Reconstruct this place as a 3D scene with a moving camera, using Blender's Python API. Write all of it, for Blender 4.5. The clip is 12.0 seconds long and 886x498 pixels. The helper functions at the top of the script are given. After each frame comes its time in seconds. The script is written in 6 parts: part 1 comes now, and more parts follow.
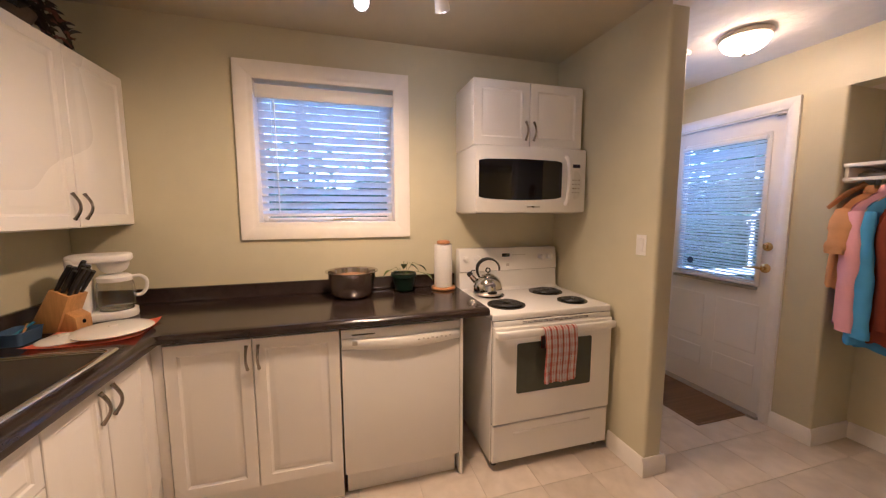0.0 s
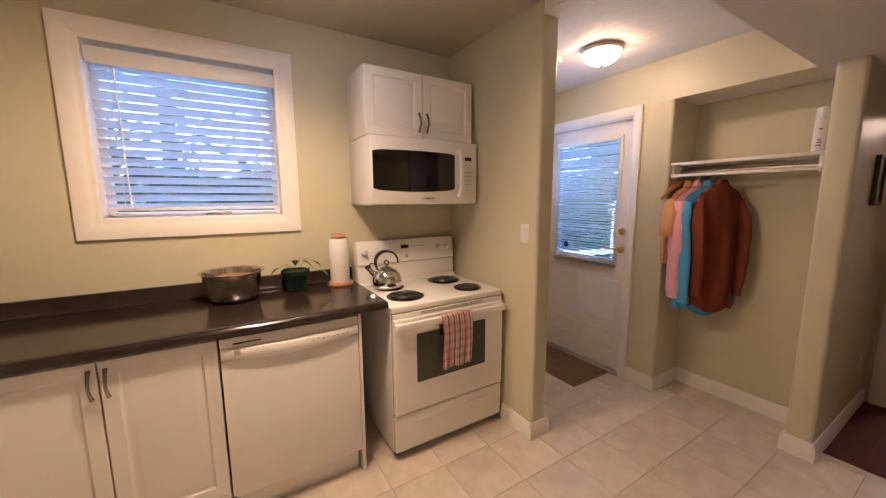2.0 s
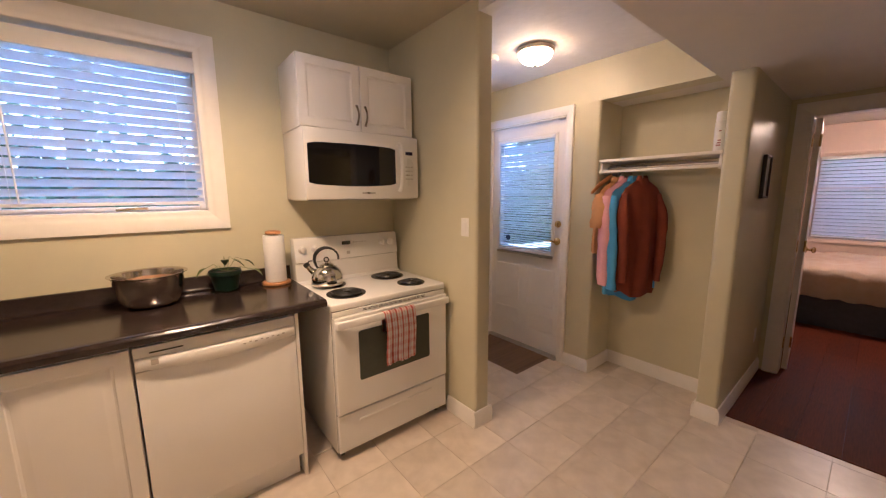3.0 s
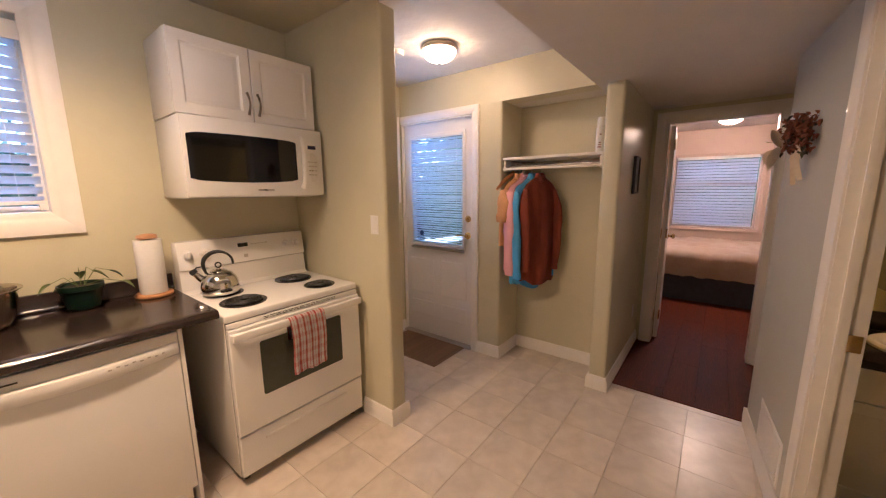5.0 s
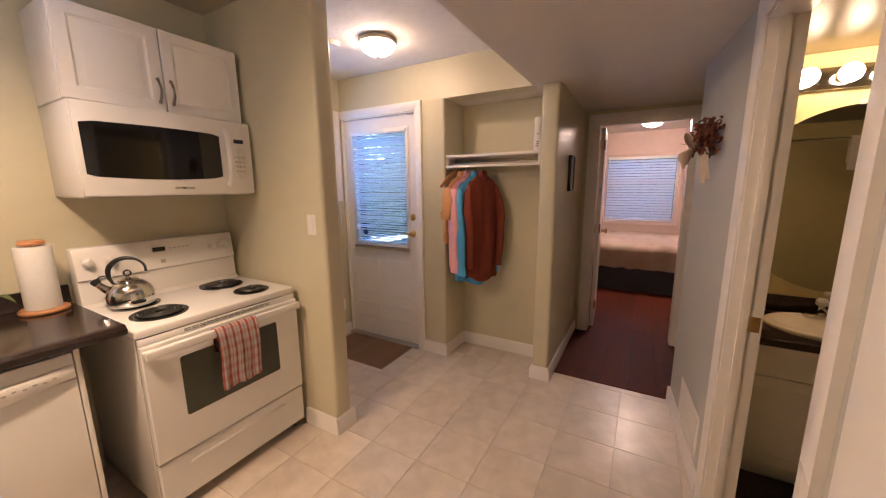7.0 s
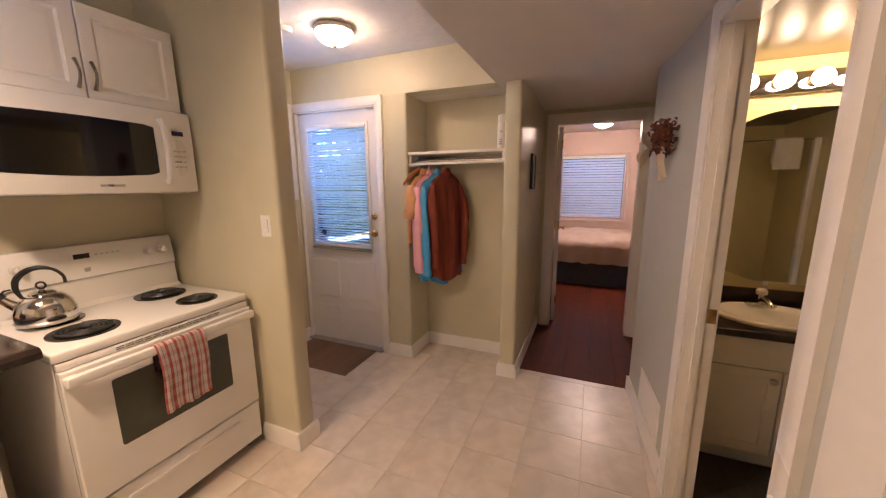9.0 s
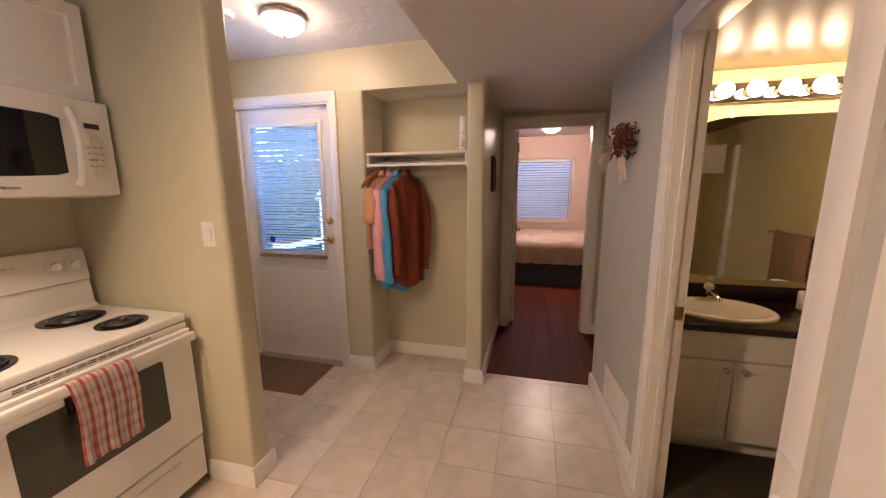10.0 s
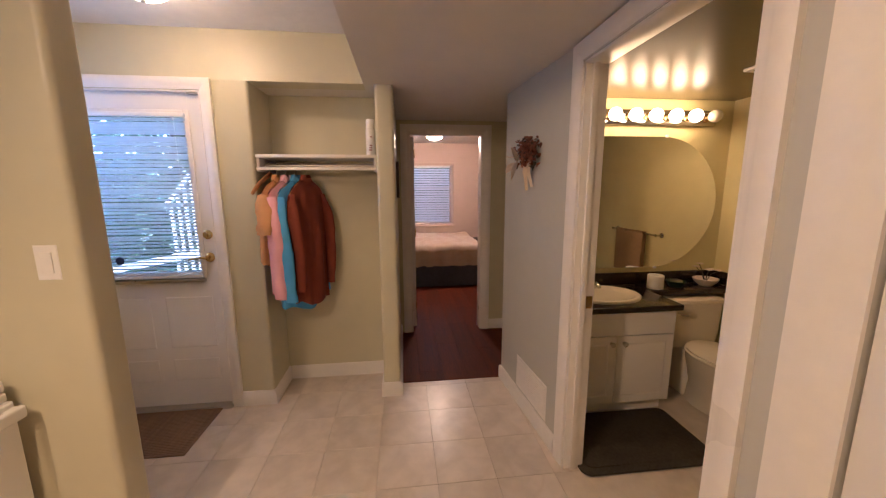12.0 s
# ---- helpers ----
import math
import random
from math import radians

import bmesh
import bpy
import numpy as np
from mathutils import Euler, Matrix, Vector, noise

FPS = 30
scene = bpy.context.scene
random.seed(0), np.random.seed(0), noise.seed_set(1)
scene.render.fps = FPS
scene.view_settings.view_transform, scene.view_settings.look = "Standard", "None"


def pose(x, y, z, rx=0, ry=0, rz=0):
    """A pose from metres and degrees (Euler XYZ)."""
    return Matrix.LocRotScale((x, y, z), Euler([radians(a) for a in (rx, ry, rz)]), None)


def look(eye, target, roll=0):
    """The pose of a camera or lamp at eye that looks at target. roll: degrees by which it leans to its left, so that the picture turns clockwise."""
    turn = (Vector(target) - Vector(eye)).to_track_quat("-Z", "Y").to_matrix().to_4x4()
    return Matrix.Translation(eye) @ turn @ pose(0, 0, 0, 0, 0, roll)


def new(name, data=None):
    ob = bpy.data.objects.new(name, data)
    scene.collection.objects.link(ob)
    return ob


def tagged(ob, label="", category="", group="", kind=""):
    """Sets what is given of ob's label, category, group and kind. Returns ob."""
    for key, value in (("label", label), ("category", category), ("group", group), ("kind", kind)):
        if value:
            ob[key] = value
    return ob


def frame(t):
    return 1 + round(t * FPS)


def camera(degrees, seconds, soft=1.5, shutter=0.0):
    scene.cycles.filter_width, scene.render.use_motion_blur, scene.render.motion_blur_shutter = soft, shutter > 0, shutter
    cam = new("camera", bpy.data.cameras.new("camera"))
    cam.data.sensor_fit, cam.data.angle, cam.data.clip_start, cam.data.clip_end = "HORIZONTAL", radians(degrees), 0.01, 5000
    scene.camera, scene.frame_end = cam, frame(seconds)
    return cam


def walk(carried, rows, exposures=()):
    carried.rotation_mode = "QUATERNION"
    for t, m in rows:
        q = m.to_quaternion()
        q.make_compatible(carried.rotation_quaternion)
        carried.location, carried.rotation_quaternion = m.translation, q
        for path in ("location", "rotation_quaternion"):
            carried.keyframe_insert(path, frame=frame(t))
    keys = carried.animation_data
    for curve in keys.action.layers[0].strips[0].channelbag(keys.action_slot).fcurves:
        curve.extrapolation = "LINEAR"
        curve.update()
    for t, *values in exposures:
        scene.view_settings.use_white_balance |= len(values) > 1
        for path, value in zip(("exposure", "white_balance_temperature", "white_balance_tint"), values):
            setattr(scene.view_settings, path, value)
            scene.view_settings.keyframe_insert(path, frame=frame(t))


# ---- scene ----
cam = camera(102.7, 12.0, 1.25)
PATH = [
    (0, (0.255, 0.273, 1.465), (0.806, 2.183, 1.249), -0.1),
    (0.5, (0.28, 0.264, 1.472), (0.928, 2.142, 1.24), -0.3),
    (1, (0.296, 0.267, 1.476), (1.066, 2.096, 1.228), -0.3),
    (1.5, (0.291, 0.276, 1.479), (1.205, 2.036, 1.218), -0.3),
    (2, (0.309, 0.269, 1.482), (1.339, 1.961, 1.203), -0.3),
    (2.5, (0.343, 0.245, 1.476), (1.479, 1.865, 1.185), -0.4),
    (3, (0.358, 0.232, 1.474), (1.606, 1.765, 1.171), -0.4),
    (5, (0.408, 0.208, 1.486), (1.967, 1.416, 1.15), -0.5),
    (5.5, (0.424, 0.2, 1.482), (2.034, 1.338, 1.143), -0.5),
    (6, (0.436, 0.192, 1.481), (2.09, 1.263, 1.138), -0.5),
    (6.5, (0.45, 0.185, 1.482), (2.136, 1.204, 1.136), -0.5),
    (7, (0.458, 0.198, 1.486), (2.171, 1.168, 1.135), -0.5),
    (9, (0.494, 0.273, 1.487), (2.309, 1.031, 1.122), -0.4),
    (9.5, (0.534, 0.336, 1.481), (2.39, 0.988, 1.119), -0.4),
    (10, (0.551, 0.406, 1.484), (2.459, 0.893, 1.133), -0.4),
    (10.5, (0.558, 0.462, 1.485), (2.502, 0.785, 1.146), -0.4),
    (11, (0.572, 0.564, 1.486), (2.54, 0.696, 1.155), -0.3),
    (11.5, (0.588, 0.637, 1.495), (2.56, 0.578, 1.164), -0.4),
    (12, (0.593, 0.7, 1.498), (2.553, 0.479, 1.167), -0.3),
]
walk(cam, [(t, look(eye, target, roll)) for t, eye, target, roll in PATH], [(0.0, 3.42, 4450, 23), (3.0, 3.46, 4580, 23), (5.5, 3.54, 4560, 23), (10.0, 3.62, 4500, 23), (12.0, 3.52, 4580, 23)])

# ---- world and exposure ----
world = bpy.data.worlds.new("sky")
scene.world = world
world.use_nodes = True
wn = world.node_tree
sky = wn.nodes.new("ShaderNodeTexSky")
sky.sky_type, sky.sun_disc = "NISHITA", False
sky.sun_elevation, sky.sun_rotation = radians(50), radians(256)
wn.nodes["Background"].inputs["Strength"].default_value = 0.15
wn.links.new(sky.outputs["Color"], wn.nodes["Background"].inputs["Color"])


def lamp(name, kind, place, target, power, color, size=0.05, spread=None, blend=0.6):
    data = bpy.data.lights.new(name, kind)
    data.energy, data.color = power, color
    if kind == "SPOT":
        data.spot_size, data.spot_blend, data.shadow_soft_size = radians(spread), blend, size
    elif kind == "POINT":
        data.shadow_soft_size = size
    ob = new(name, data)
    ob.matrix_world = look(place, target)
    return tagged(ob, kind="structure")


sun_data = bpy.data.lights.new("sun", "SUN")
sun_data.energy, sun_data.angle, sun_data.color = 1.3, radians(0.5), (1.0, 0.97, 0.92)
sun = new("sun", sun_data)
sun.matrix_world = look((-0.624, -0.155, 0.766), (0, 0, 0))
WARM = (1.0, 0.57, 0.205)

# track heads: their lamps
lamp("track_lamp", "SPOT", (0.48, 1.60, 2.30), (0.0, 2.05, 0.75), 11.0, WARM, 0.07, 152, 1.0)
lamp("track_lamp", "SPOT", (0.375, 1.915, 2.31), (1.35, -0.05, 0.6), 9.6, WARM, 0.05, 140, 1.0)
lamp("track_lamp", "SPOT", (0.73, 1.91, 2.31), (1.2, 2.45, 0.9), 0.6, WARM, 0.03, 120, 0.9)
# daylight of the entry window, standing in for the sky between its glass and its blind
day = bpy.data.lights.new("window_daylight", "AREA")
day.shape, day.size, day.size_y, day.energy, day.color = "RECTANGLE", 0.70, 0.58, 0.38, (0.55, 0.75, 1.0)
day_ob = tagged(new("window_daylight", day), kind="structure")
day_ob.matrix_world = look((2.53, 2.845, 1.76), (2.53, 1.0, 1.5))


# ---- materials ----
def mat(name, color, rough=0.5, metal=0.0, vary=0.06, grain=30.0, bump=0.0, bump_scale=200.0, rough_vary=0.08,
        spec=0.5, coat=0.0, translucent=0.0, emit=0.0, stretch=None, dark=None, random_tone=0.0):
    m = bpy.data.materials.new(name)
    m.use_nodes = True
    t = m.node_tree
    p = t.nodes["Principled BSDF"]
    L = t.links.new
    co = t.nodes.new("ShaderNodeTexCoord")
    vec = co.outputs["Object"]
    if stretch:
        mp = t.nodes.new("ShaderNodeMapping")
        mp.inputs["Scale"].default_value = stretch
        L(vec, mp.inputs["Vector"])
        vec = mp.outputs["Vector"]
    fine = t.nodes.new("ShaderNodeTexNoise")
    fine.inputs["Scale"].default_value, fine.inputs["Detail"].default_value = grain, 6
    L(vec, fine.inputs["Vector"])
    wide = t.nodes.new("ShaderNodeTexNoise")
    wide.inputs["Scale"].default_value, wide.inputs["Detail"].default_value = grain * 0.09, 3
    L(vec, wide.inputs["Vector"])
    add = t.nodes.new("ShaderNodeMath")
    add.operation = "ADD"
    L(fine.outputs["Fac"], add.inputs[0])
    L(wide.outputs["Fac"], add.inputs[1])
    ramp = t.nodes.new("ShaderNodeMapRange")
    ramp.inputs["From Min"].default_value, ramp.inputs["From Max"].default_value = 0.6, 1.4
    L(add.outputs[0], ramp.inputs["Value"])
    mix = t.nodes.new("ShaderNodeMix")
    mix.data_type = "RGBA"
    low = dark or tuple(c * (1 - vary * 2) for c in color)
    high = tuple(min(1, c * (1 + vary)) for c in color) if not dark else color
    mix.inputs["A"].default_value, mix.inputs["B"].default_value = (*low, 1), (*high, 1)
    L(ramp.outputs["Result"], mix.inputs["Factor"])
    out = mix.outputs["Result"]
    if random_tone:
        info = t.nodes.new("ShaderNodeObjectInfo")
        mr = t.nodes.new("ShaderNodeMapRange")
        mr.inputs["To Min"].default_value, mr.inputs["To Max"].default_value = 1 - random_tone, 1 + random_tone
        L(info.outputs["Random"], mr.inputs["Value"])
        hsv = t.nodes.new("ShaderNodeHueSaturation")
        L(mr.outputs["Result"], hsv.inputs["Value"])
        L(out, hsv.inputs["Color"])
        out = hsv.outputs["Color"]
    L(out, p.inputs["Base Color"])
    rr = t.nodes.new("ShaderNodeMapRange")
    rr.inputs["To Min"].default_value, rr.inputs["To Max"].default_value = max(0.02, rough - rough_vary), min(1, rough + rough_vary)
    L(wide.outputs["Fac"], rr.inputs["Value"])
    L(rr.outputs["Result"], p.inputs["Roughness"])
    p.inputs["Metallic"].default_value = metal
    p.inputs["Specular IOR Level"].default_value = spec
    p.inputs["Coat Weight"].default_value = coat
    p.inputs["Coat Roughness"].default_value = 0.08
    if bump:
        bn = t.nodes.new("ShaderNodeTexNoise")
        bn.inputs["Scale"].default_value, bn.inputs["Detail"].default_value = bump_scale, 3
        L(vec, bn.inputs["Vector"])
        b = t.nodes.new("ShaderNodeBump")
        b.inputs["Strength"].default_value, b.inputs["Distance"].default_value = bump, 0.004
        L(bn.outputs["Fac"], b.inputs["Height"])
        L(b.outputs["Normal"], p.inputs["Normal"])
    if translucent:
        tr = t.nodes.new("ShaderNodeBsdfTranslucent")
        L(out, tr.inputs["Color"])
        ms = t.nodes.new("ShaderNodeMixShader")
        ms.inputs["Fac"].default_value = translucent
        L(p.outputs[0], ms.inputs[1])
        L(tr.outputs[0], ms.inputs[2])
        L(ms.outputs[0], t.nodes["Material Output"].inputs["Surface"])
    if emit:
        p.inputs["Emission Color"].default_value = (*color, 1)
        p.inputs["Emission Strength"].default_value = emit
    return m


def glass(name, color=(1, 1, 1), rough=0.0, ior=1.45):
    m = bpy.data.materials.new(name)
    m.use_nodes = True
    p = m.node_tree.nodes["Principled BSDF"]
    p.inputs["Base Color"].default_value = (*color, 1)
    p.inputs["Roughness"].default_value, p.inputs["Transmission Weight"].default_value, p.inputs["IOR"].default_value = rough, 1.0, ior
    return m


def pane_glass(name):
    m = bpy.data.materials.new(name)
    m.use_nodes = True
    t = m.node_tree
    tr = t.nodes.new("ShaderNodeBsdfTransparent")
    gl = t.nodes.new("ShaderNodeBsdfGlossy")
    gl.inputs["Roughness"].default_value = 0.02
    fr = t.nodes.new("ShaderNodeFresnel")
    ms = t.nodes.new("ShaderNodeMixShader")
    t.links.new(fr.outputs[0], ms.inputs["Fac"])
    t.links.new(tr.outputs[0], ms.inputs[1])
    t.links.new(gl.outputs[0], ms.inputs[2])
    t.links.new(ms.outputs[0], t.nodes["Material Output"].inputs["Surface"])
    return m


M = {}
M["wall"] = mat("sage_wall_paint", (0.60, 0.56, 0.38), 0.42, vary=0.025, grain=9, bump=0.05, bump_scale=260)
M["grey_wall"] = mat("pale_grey_wall_paint", (0.52, 0.51, 0.455), 0.40, vary=0.025, grain=9, bump=0.05, bump_scale=260)
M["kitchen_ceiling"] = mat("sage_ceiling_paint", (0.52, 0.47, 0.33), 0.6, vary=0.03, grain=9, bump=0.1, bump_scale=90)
M["ceiling"] = mat("textured_ceiling_paint", (0.80, 0.78, 0.74), 0.7, vary=0.03, grain=14, bump=1.0, bump_scale=17)
M["flat_ceiling"] = mat("smooth_ceiling_paint", (0.70, 0.66, 0.60), 0.5, vary=0.03, grain=6, bump=0.05, bump_scale=120)
M["bath_wall"] = mat("yellow_bathroom_paint", (0.68, 0.60, 0.28), 0.35, vary=0.03, grain=8, bump=0.04, bump_scale=200)
# bathroom wall yellow, darkened in the colour to dim the bulbs' light on it
M["bath_ceiling"] = mat("glossy_darkened_bath_ceiling_paint", (0.11, 0.088, 0.036), 0.3, spec=0.2, vary=0.03, grain=6, bump=0.06, bump_scale=18)
M["bed_wall"] = mat("pale_pink_bedroom_paint", (0.61, 0.475, 0.405), 0.6, vary=0.03, grain=6, bump=0.04)
M["trim"] = mat("white_trim_paint", (0.84, 0.80, 0.735), 0.3, vary=0.03, grain=18, bump=0.03, bump_scale=60)
M["cabinet"] = mat("white_thermofoil", (0.80, 0.77, 0.72), 0.28, vary=0.02, grain=5, bump=0.015, bump_scale=30)
M["appliance"] = mat("white_enamel", (0.80, 0.78, 0.74), 0.2, vary=0.015, grain=5, bump=0.01, bump_scale=140)
M["plastic"] = mat("white_plastic", (0.80, 0.78, 0.74), 0.32, vary=0.02, grain=20)
M["counter"] = mat("dark_laminate", (0.030, 0.020, 0.017), 0.16, vary=0.25, grain=240, bump=0.006, bump_scale=900, rough_vary=0.03)
M["chrome"] = mat("polished_steel", (0.72, 0.70, 0.67), 0.12, metal=1.0, vary=0.03, grain=60, rough_vary=0.04)
M["nickel"] = mat("brushed_nickel", (0.52, 0.49, 0.45), 0.3, metal=1.0, vary=0.05, grain=200)
M["pull_metal"] = mat("dark_satin_nickel", (0.30, 0.27, 0.235), 0.26, metal=1.0, vary=0.05, grain=200)
M["sink_steel"] = mat("worn_sink_steel", (0.38, 0.35, 0.31), 0.2, metal=1.0, vary=0.06, grain=12, bump=0.02, bump_scale=60)
M["pot_steel"] = mat("satin_pot_steel", (0.62, 0.57, 0.51), 0.16, metal=1.0, vary=0.05, grain=30)
M["rim_metal"] = mat("satin_lamp_rim", (0.55, 0.46, 0.36), 0.45, metal=0.4, vary=0.04, grain=40)
M["brass"] = mat("brass", (0.70, 0.50, 0.20), 0.25, metal=1.0, vary=0.06, grain=60)
M["black"] = mat("black_enamel", (0.012, 0.012, 0.012), 0.18, vary=0.1, grain=30)
M["black_plastic"] = mat("black_plastic", (0.02, 0.02, 0.02), 0.4, vary=0.1, grain=60)
M["dark_glass"] = mat("dark_oven_glass", (0.006, 0.006, 0.006), 0.06, vary=0.1, grain=20, rough_vary=0.02)
M["oven_glass"] = mat("smoked_oven_glass", (0.06, 0.065, 0.045), 0.08, vary=0.1, grain=20, rough_vary=0.02)
M["tile"] = mat("pale_stone_tile", (0.66, 0.58, 0.48), 0.31, vary=0.12, grain=9, bump=0.04, bump_scale=35, random_tone=0.05, rough_vary=0.1)
M["grout"] = mat("tile_grout", (0.60, 0.53, 0.44), 0.8, vary=0.1, grain=60)
M["wood_floor"] = mat("dark_red_laminate", (0.105, 0.022, 0.006), 0.6, vary=0.25, spec=0.1, grain=18, stretch=(0.6, 8, 8), random_tone=0.12)
# pale veins and clouds in the stone of the tiles, laid over each tile at an offset of its own
tt = M["tile"].node_tree
base_in = tt.nodes["Principled BSDF"].inputs["Base Color"]
old = base_in.links[0].from_socket
tco, tin, tof = tt.nodes.new("ShaderNodeTexCoord"), tt.nodes.new("ShaderNodeObjectInfo"), tt.nodes.new("ShaderNodeVectorMath")
tof.operation = "MULTIPLY_ADD"
tof.inputs[1].default_value = (19.0, 31.0, 7.0)
tt.links.new(tin.outputs["Random"], tof.inputs[0])
tt.links.new(tco.outputs["Object"], tof.inputs[2])
vein = tt.nodes.new("ShaderNodeTexNoise")
vein.inputs["Scale"].default_value, vein.inputs["Detail"].default_value, vein.inputs["Distortion"].default_value = 3.2, 4.0, 0.9
tt.links.new(tof.outputs[0], vein.inputs["Vector"])
ramp = tt.nodes.new("ShaderNodeValToRGB")
ramp.color_ramp.elements[0].position, ramp.color_ramp.elements[0].color = 0.40, (1, 1, 1, 1)
ramp.color_ramp.elements[1].position, ramp.color_ramp.elements[1].color = 0.60, (1, 1, 1, 1)
dip = ramp.color_ramp.elements.new(0.50)
dip.color = (0.84, 0.80, 0.75, 1)
tt.links.new(vein.outputs["Fac"], ramp.inputs[0])
mul = tt.nodes.new("ShaderNodeMix")
mul.data_type, mul.blend_type = "RGBA", "MULTIPLY"
mul.inputs["Factor"].default_value = 0.38
tt.links.new(old, mul.inputs["A"])
tt.links.new(ramp.outputs["Color"], mul.inputs["B"])
tt.links.new(mul.outputs["Result"], base_in)
M["glass"] = pane_glass("window_glass")
M["slat"] = mat("white_blind_slat", (0.88, 0.88, 0.88), 0.4, vary=0.02, grain=12, translucent=0.8)
# thin white vinyl; the blue of the daylight is put into its colour
M["thin_slat"] = mat("thin_daylight_blue_slat", (0.76, 0.82, 0.90), 0.4, vary=0.02, grain=12, translucent=0.88)
M["bed_slat"] = mat("pale_vinyl_slat", (0.84, 0.83, 0.88), 0.4, vary=0.02, grain=12, translucent=0.7)
M["blind_rail"] = mat("white_blind_rail", (0.80, 0.79, 0.78), 0.4, vary=0.02, grain=12)
M["door_paint"] = mat("white_door_paint", (0.80, 0.77, 0.73), 0.35, vary=0.02, grain=8, bump=0.02, bump_scale=80)
M["mirror"] = mat("mirror_silver", (0.86, 0.86, 0.83), 0.02, metal=1.0, vary=0.0, rough_vary=0.0)
M["porcelain"] = mat("cream_porcelain", (0.74, 0.68, 0.55), 0.1, vary=0.02, grain=8, rough_vary=0.04)
M["lamp_glass"] = mat("lit_frosted_glass", (1.0, 0.57, 0.22), 0.4, vary=0.0, emit=5.4)
M["bed_lamp_glass"] = mat("lit_bedroom_glass", (1.0, 0.60, 0.28), 0.4, vary=0.0, emit=19.0)
M["bulb"] = mat("lit_bulb", (1.0, 0.58, 0.21), 0.4, vary=0.0, emit=2.9)
M["dead_bulb"] = mat("unlit_frosted_bulb", (0.78, 0.72, 0.58), 0.25, vary=0.02, emit=0.0)


# ---- building helpers ----
def box(bm, x0, x1, y0, y1, z0, z1, bevel=0.0, seg=2):
    vs = [bm.verts.new((x, y, z)) for z in (z0, z1) for y in (y0, y1) for x in (x0, x1)]
    fs = [bm.faces.new([vs[i] for i in f]) for f in ((0, 2, 3, 1), (4, 5, 7, 6), (0, 1, 5, 4), (2, 6, 7, 3), (0, 4, 6, 2), (1, 3, 7, 5))]
    if bevel:
        es = list({e for f in fs for e in f.edges})
        bmesh.ops.bevel(bm, geom=es, offset=bevel, segments=seg, affect="EDGES", profile=0.5)
    return bm


def one(x0, x1, y0, y1, z0, z1, bevel=0.0, seg=2):
    return box(bmesh.new(), x0, x1, y0, y1, z0, z1, bevel, seg)


def boxes(*rows, bevel=0.0):
    bm = bmesh.new()
    for r in rows:
        box(bm, *r, bevel=bevel)
    return bm


def lathe(profile, seg=32, bm=None, center=(0, 0, 0), axis="z"):
    """Turn a list of (radius, height) about an axis through center."""
    bm = bm or bmesh.new()
    cx, cy, cz = center
    rings = []
    for r, h in profile:
        ring = []
        for i in range(seg if r > 1e-6 else 1):
            a = 2 * math.pi * i / seg
            u, v = r * math.cos(a), r * math.sin(a)
            p = (u, v, h) if axis == "z" else ((h, u, v) if axis == "x" else (u, h, v))
            ring.append(bm.verts.new((cx + p[0], cy + p[1], cz + p[2])))
        rings.append(ring)
    for a, b in zip(rings, rings[1:]):
        for i in range(seg):
            j = (i + 1) % seg
            if len(a) == 1 and len(b) == 1:
                continue
            if len(a) == 1:
                bm.faces.new((a[0], b[j], b[i]))
            elif len(b) == 1:
                bm.faces.new((a[i], a[j], b[0]))
            else:
                bm.faces.new((a[i], a[j], b[j], b[i]))
    for end, ring in ((0, rings[0]), (1, rings[-1])):
        if len(ring) > 2:
            bm.faces.new(ring[::-1] if end == 0 else ring)
    bmesh.ops.recalc_face_normals(bm, faces=bm.faces)
    return bm


def tube(points, radius, seg=10, bm=None, flat=1.0):
    """A round bar along points; radius may be one number or one per point; flat squeezes the second axis."""
    bm = bm or bmesh.new()
    pts = [Vector(p) for p in points]
    rad = radius if isinstance(radius, (list, tuple)) else [radius] * len(pts)
    rings, up = [], None
    for i, p in enumerate(pts):
        d = (pts[min(i + 1, len(pts) - 1)] - pts[max(i - 1, 0)]).normalized()
        if up is None:
            up = Vector((0, 0, 1)) if abs(d.z) < 0.9 else Vector((1, 0, 0))
        side = d.cross(up).normalized()
        up = side.cross(d).normalized()
        rings.append([bm.verts.new(p + rad[i] * (math.cos(a) * side + flat * math.sin(a) * up)) for a in [2 * math.pi * k / seg for k in range(seg)]])
    for a, b in zip(rings, rings[1:]):
        for i in range(seg):
            j = (i + 1) % seg
            bm.faces.new((a[i], a[j], b[j], b[i]))
    bm.faces.new(rings[0][::-1])
    bm.faces.new(rings[-1])
    bmesh.ops.recalc_face_normals(bm, faces=bm.faces)
    return bm


def arc(center, radius, a0, a1, n, plane="xz"):
    out = []
    for i in range(n + 1):
        a = radians(a0 + (a1 - a0) * i / n)
        u, v = radius * math.cos(a), radius * math.sin(a)
        x, y, z = center
        out.append({"xz": (x + u, y, z + v), "yz": (x, y + u, z + v), "xy": (x + u, y + v, z)}[plane])
    return out


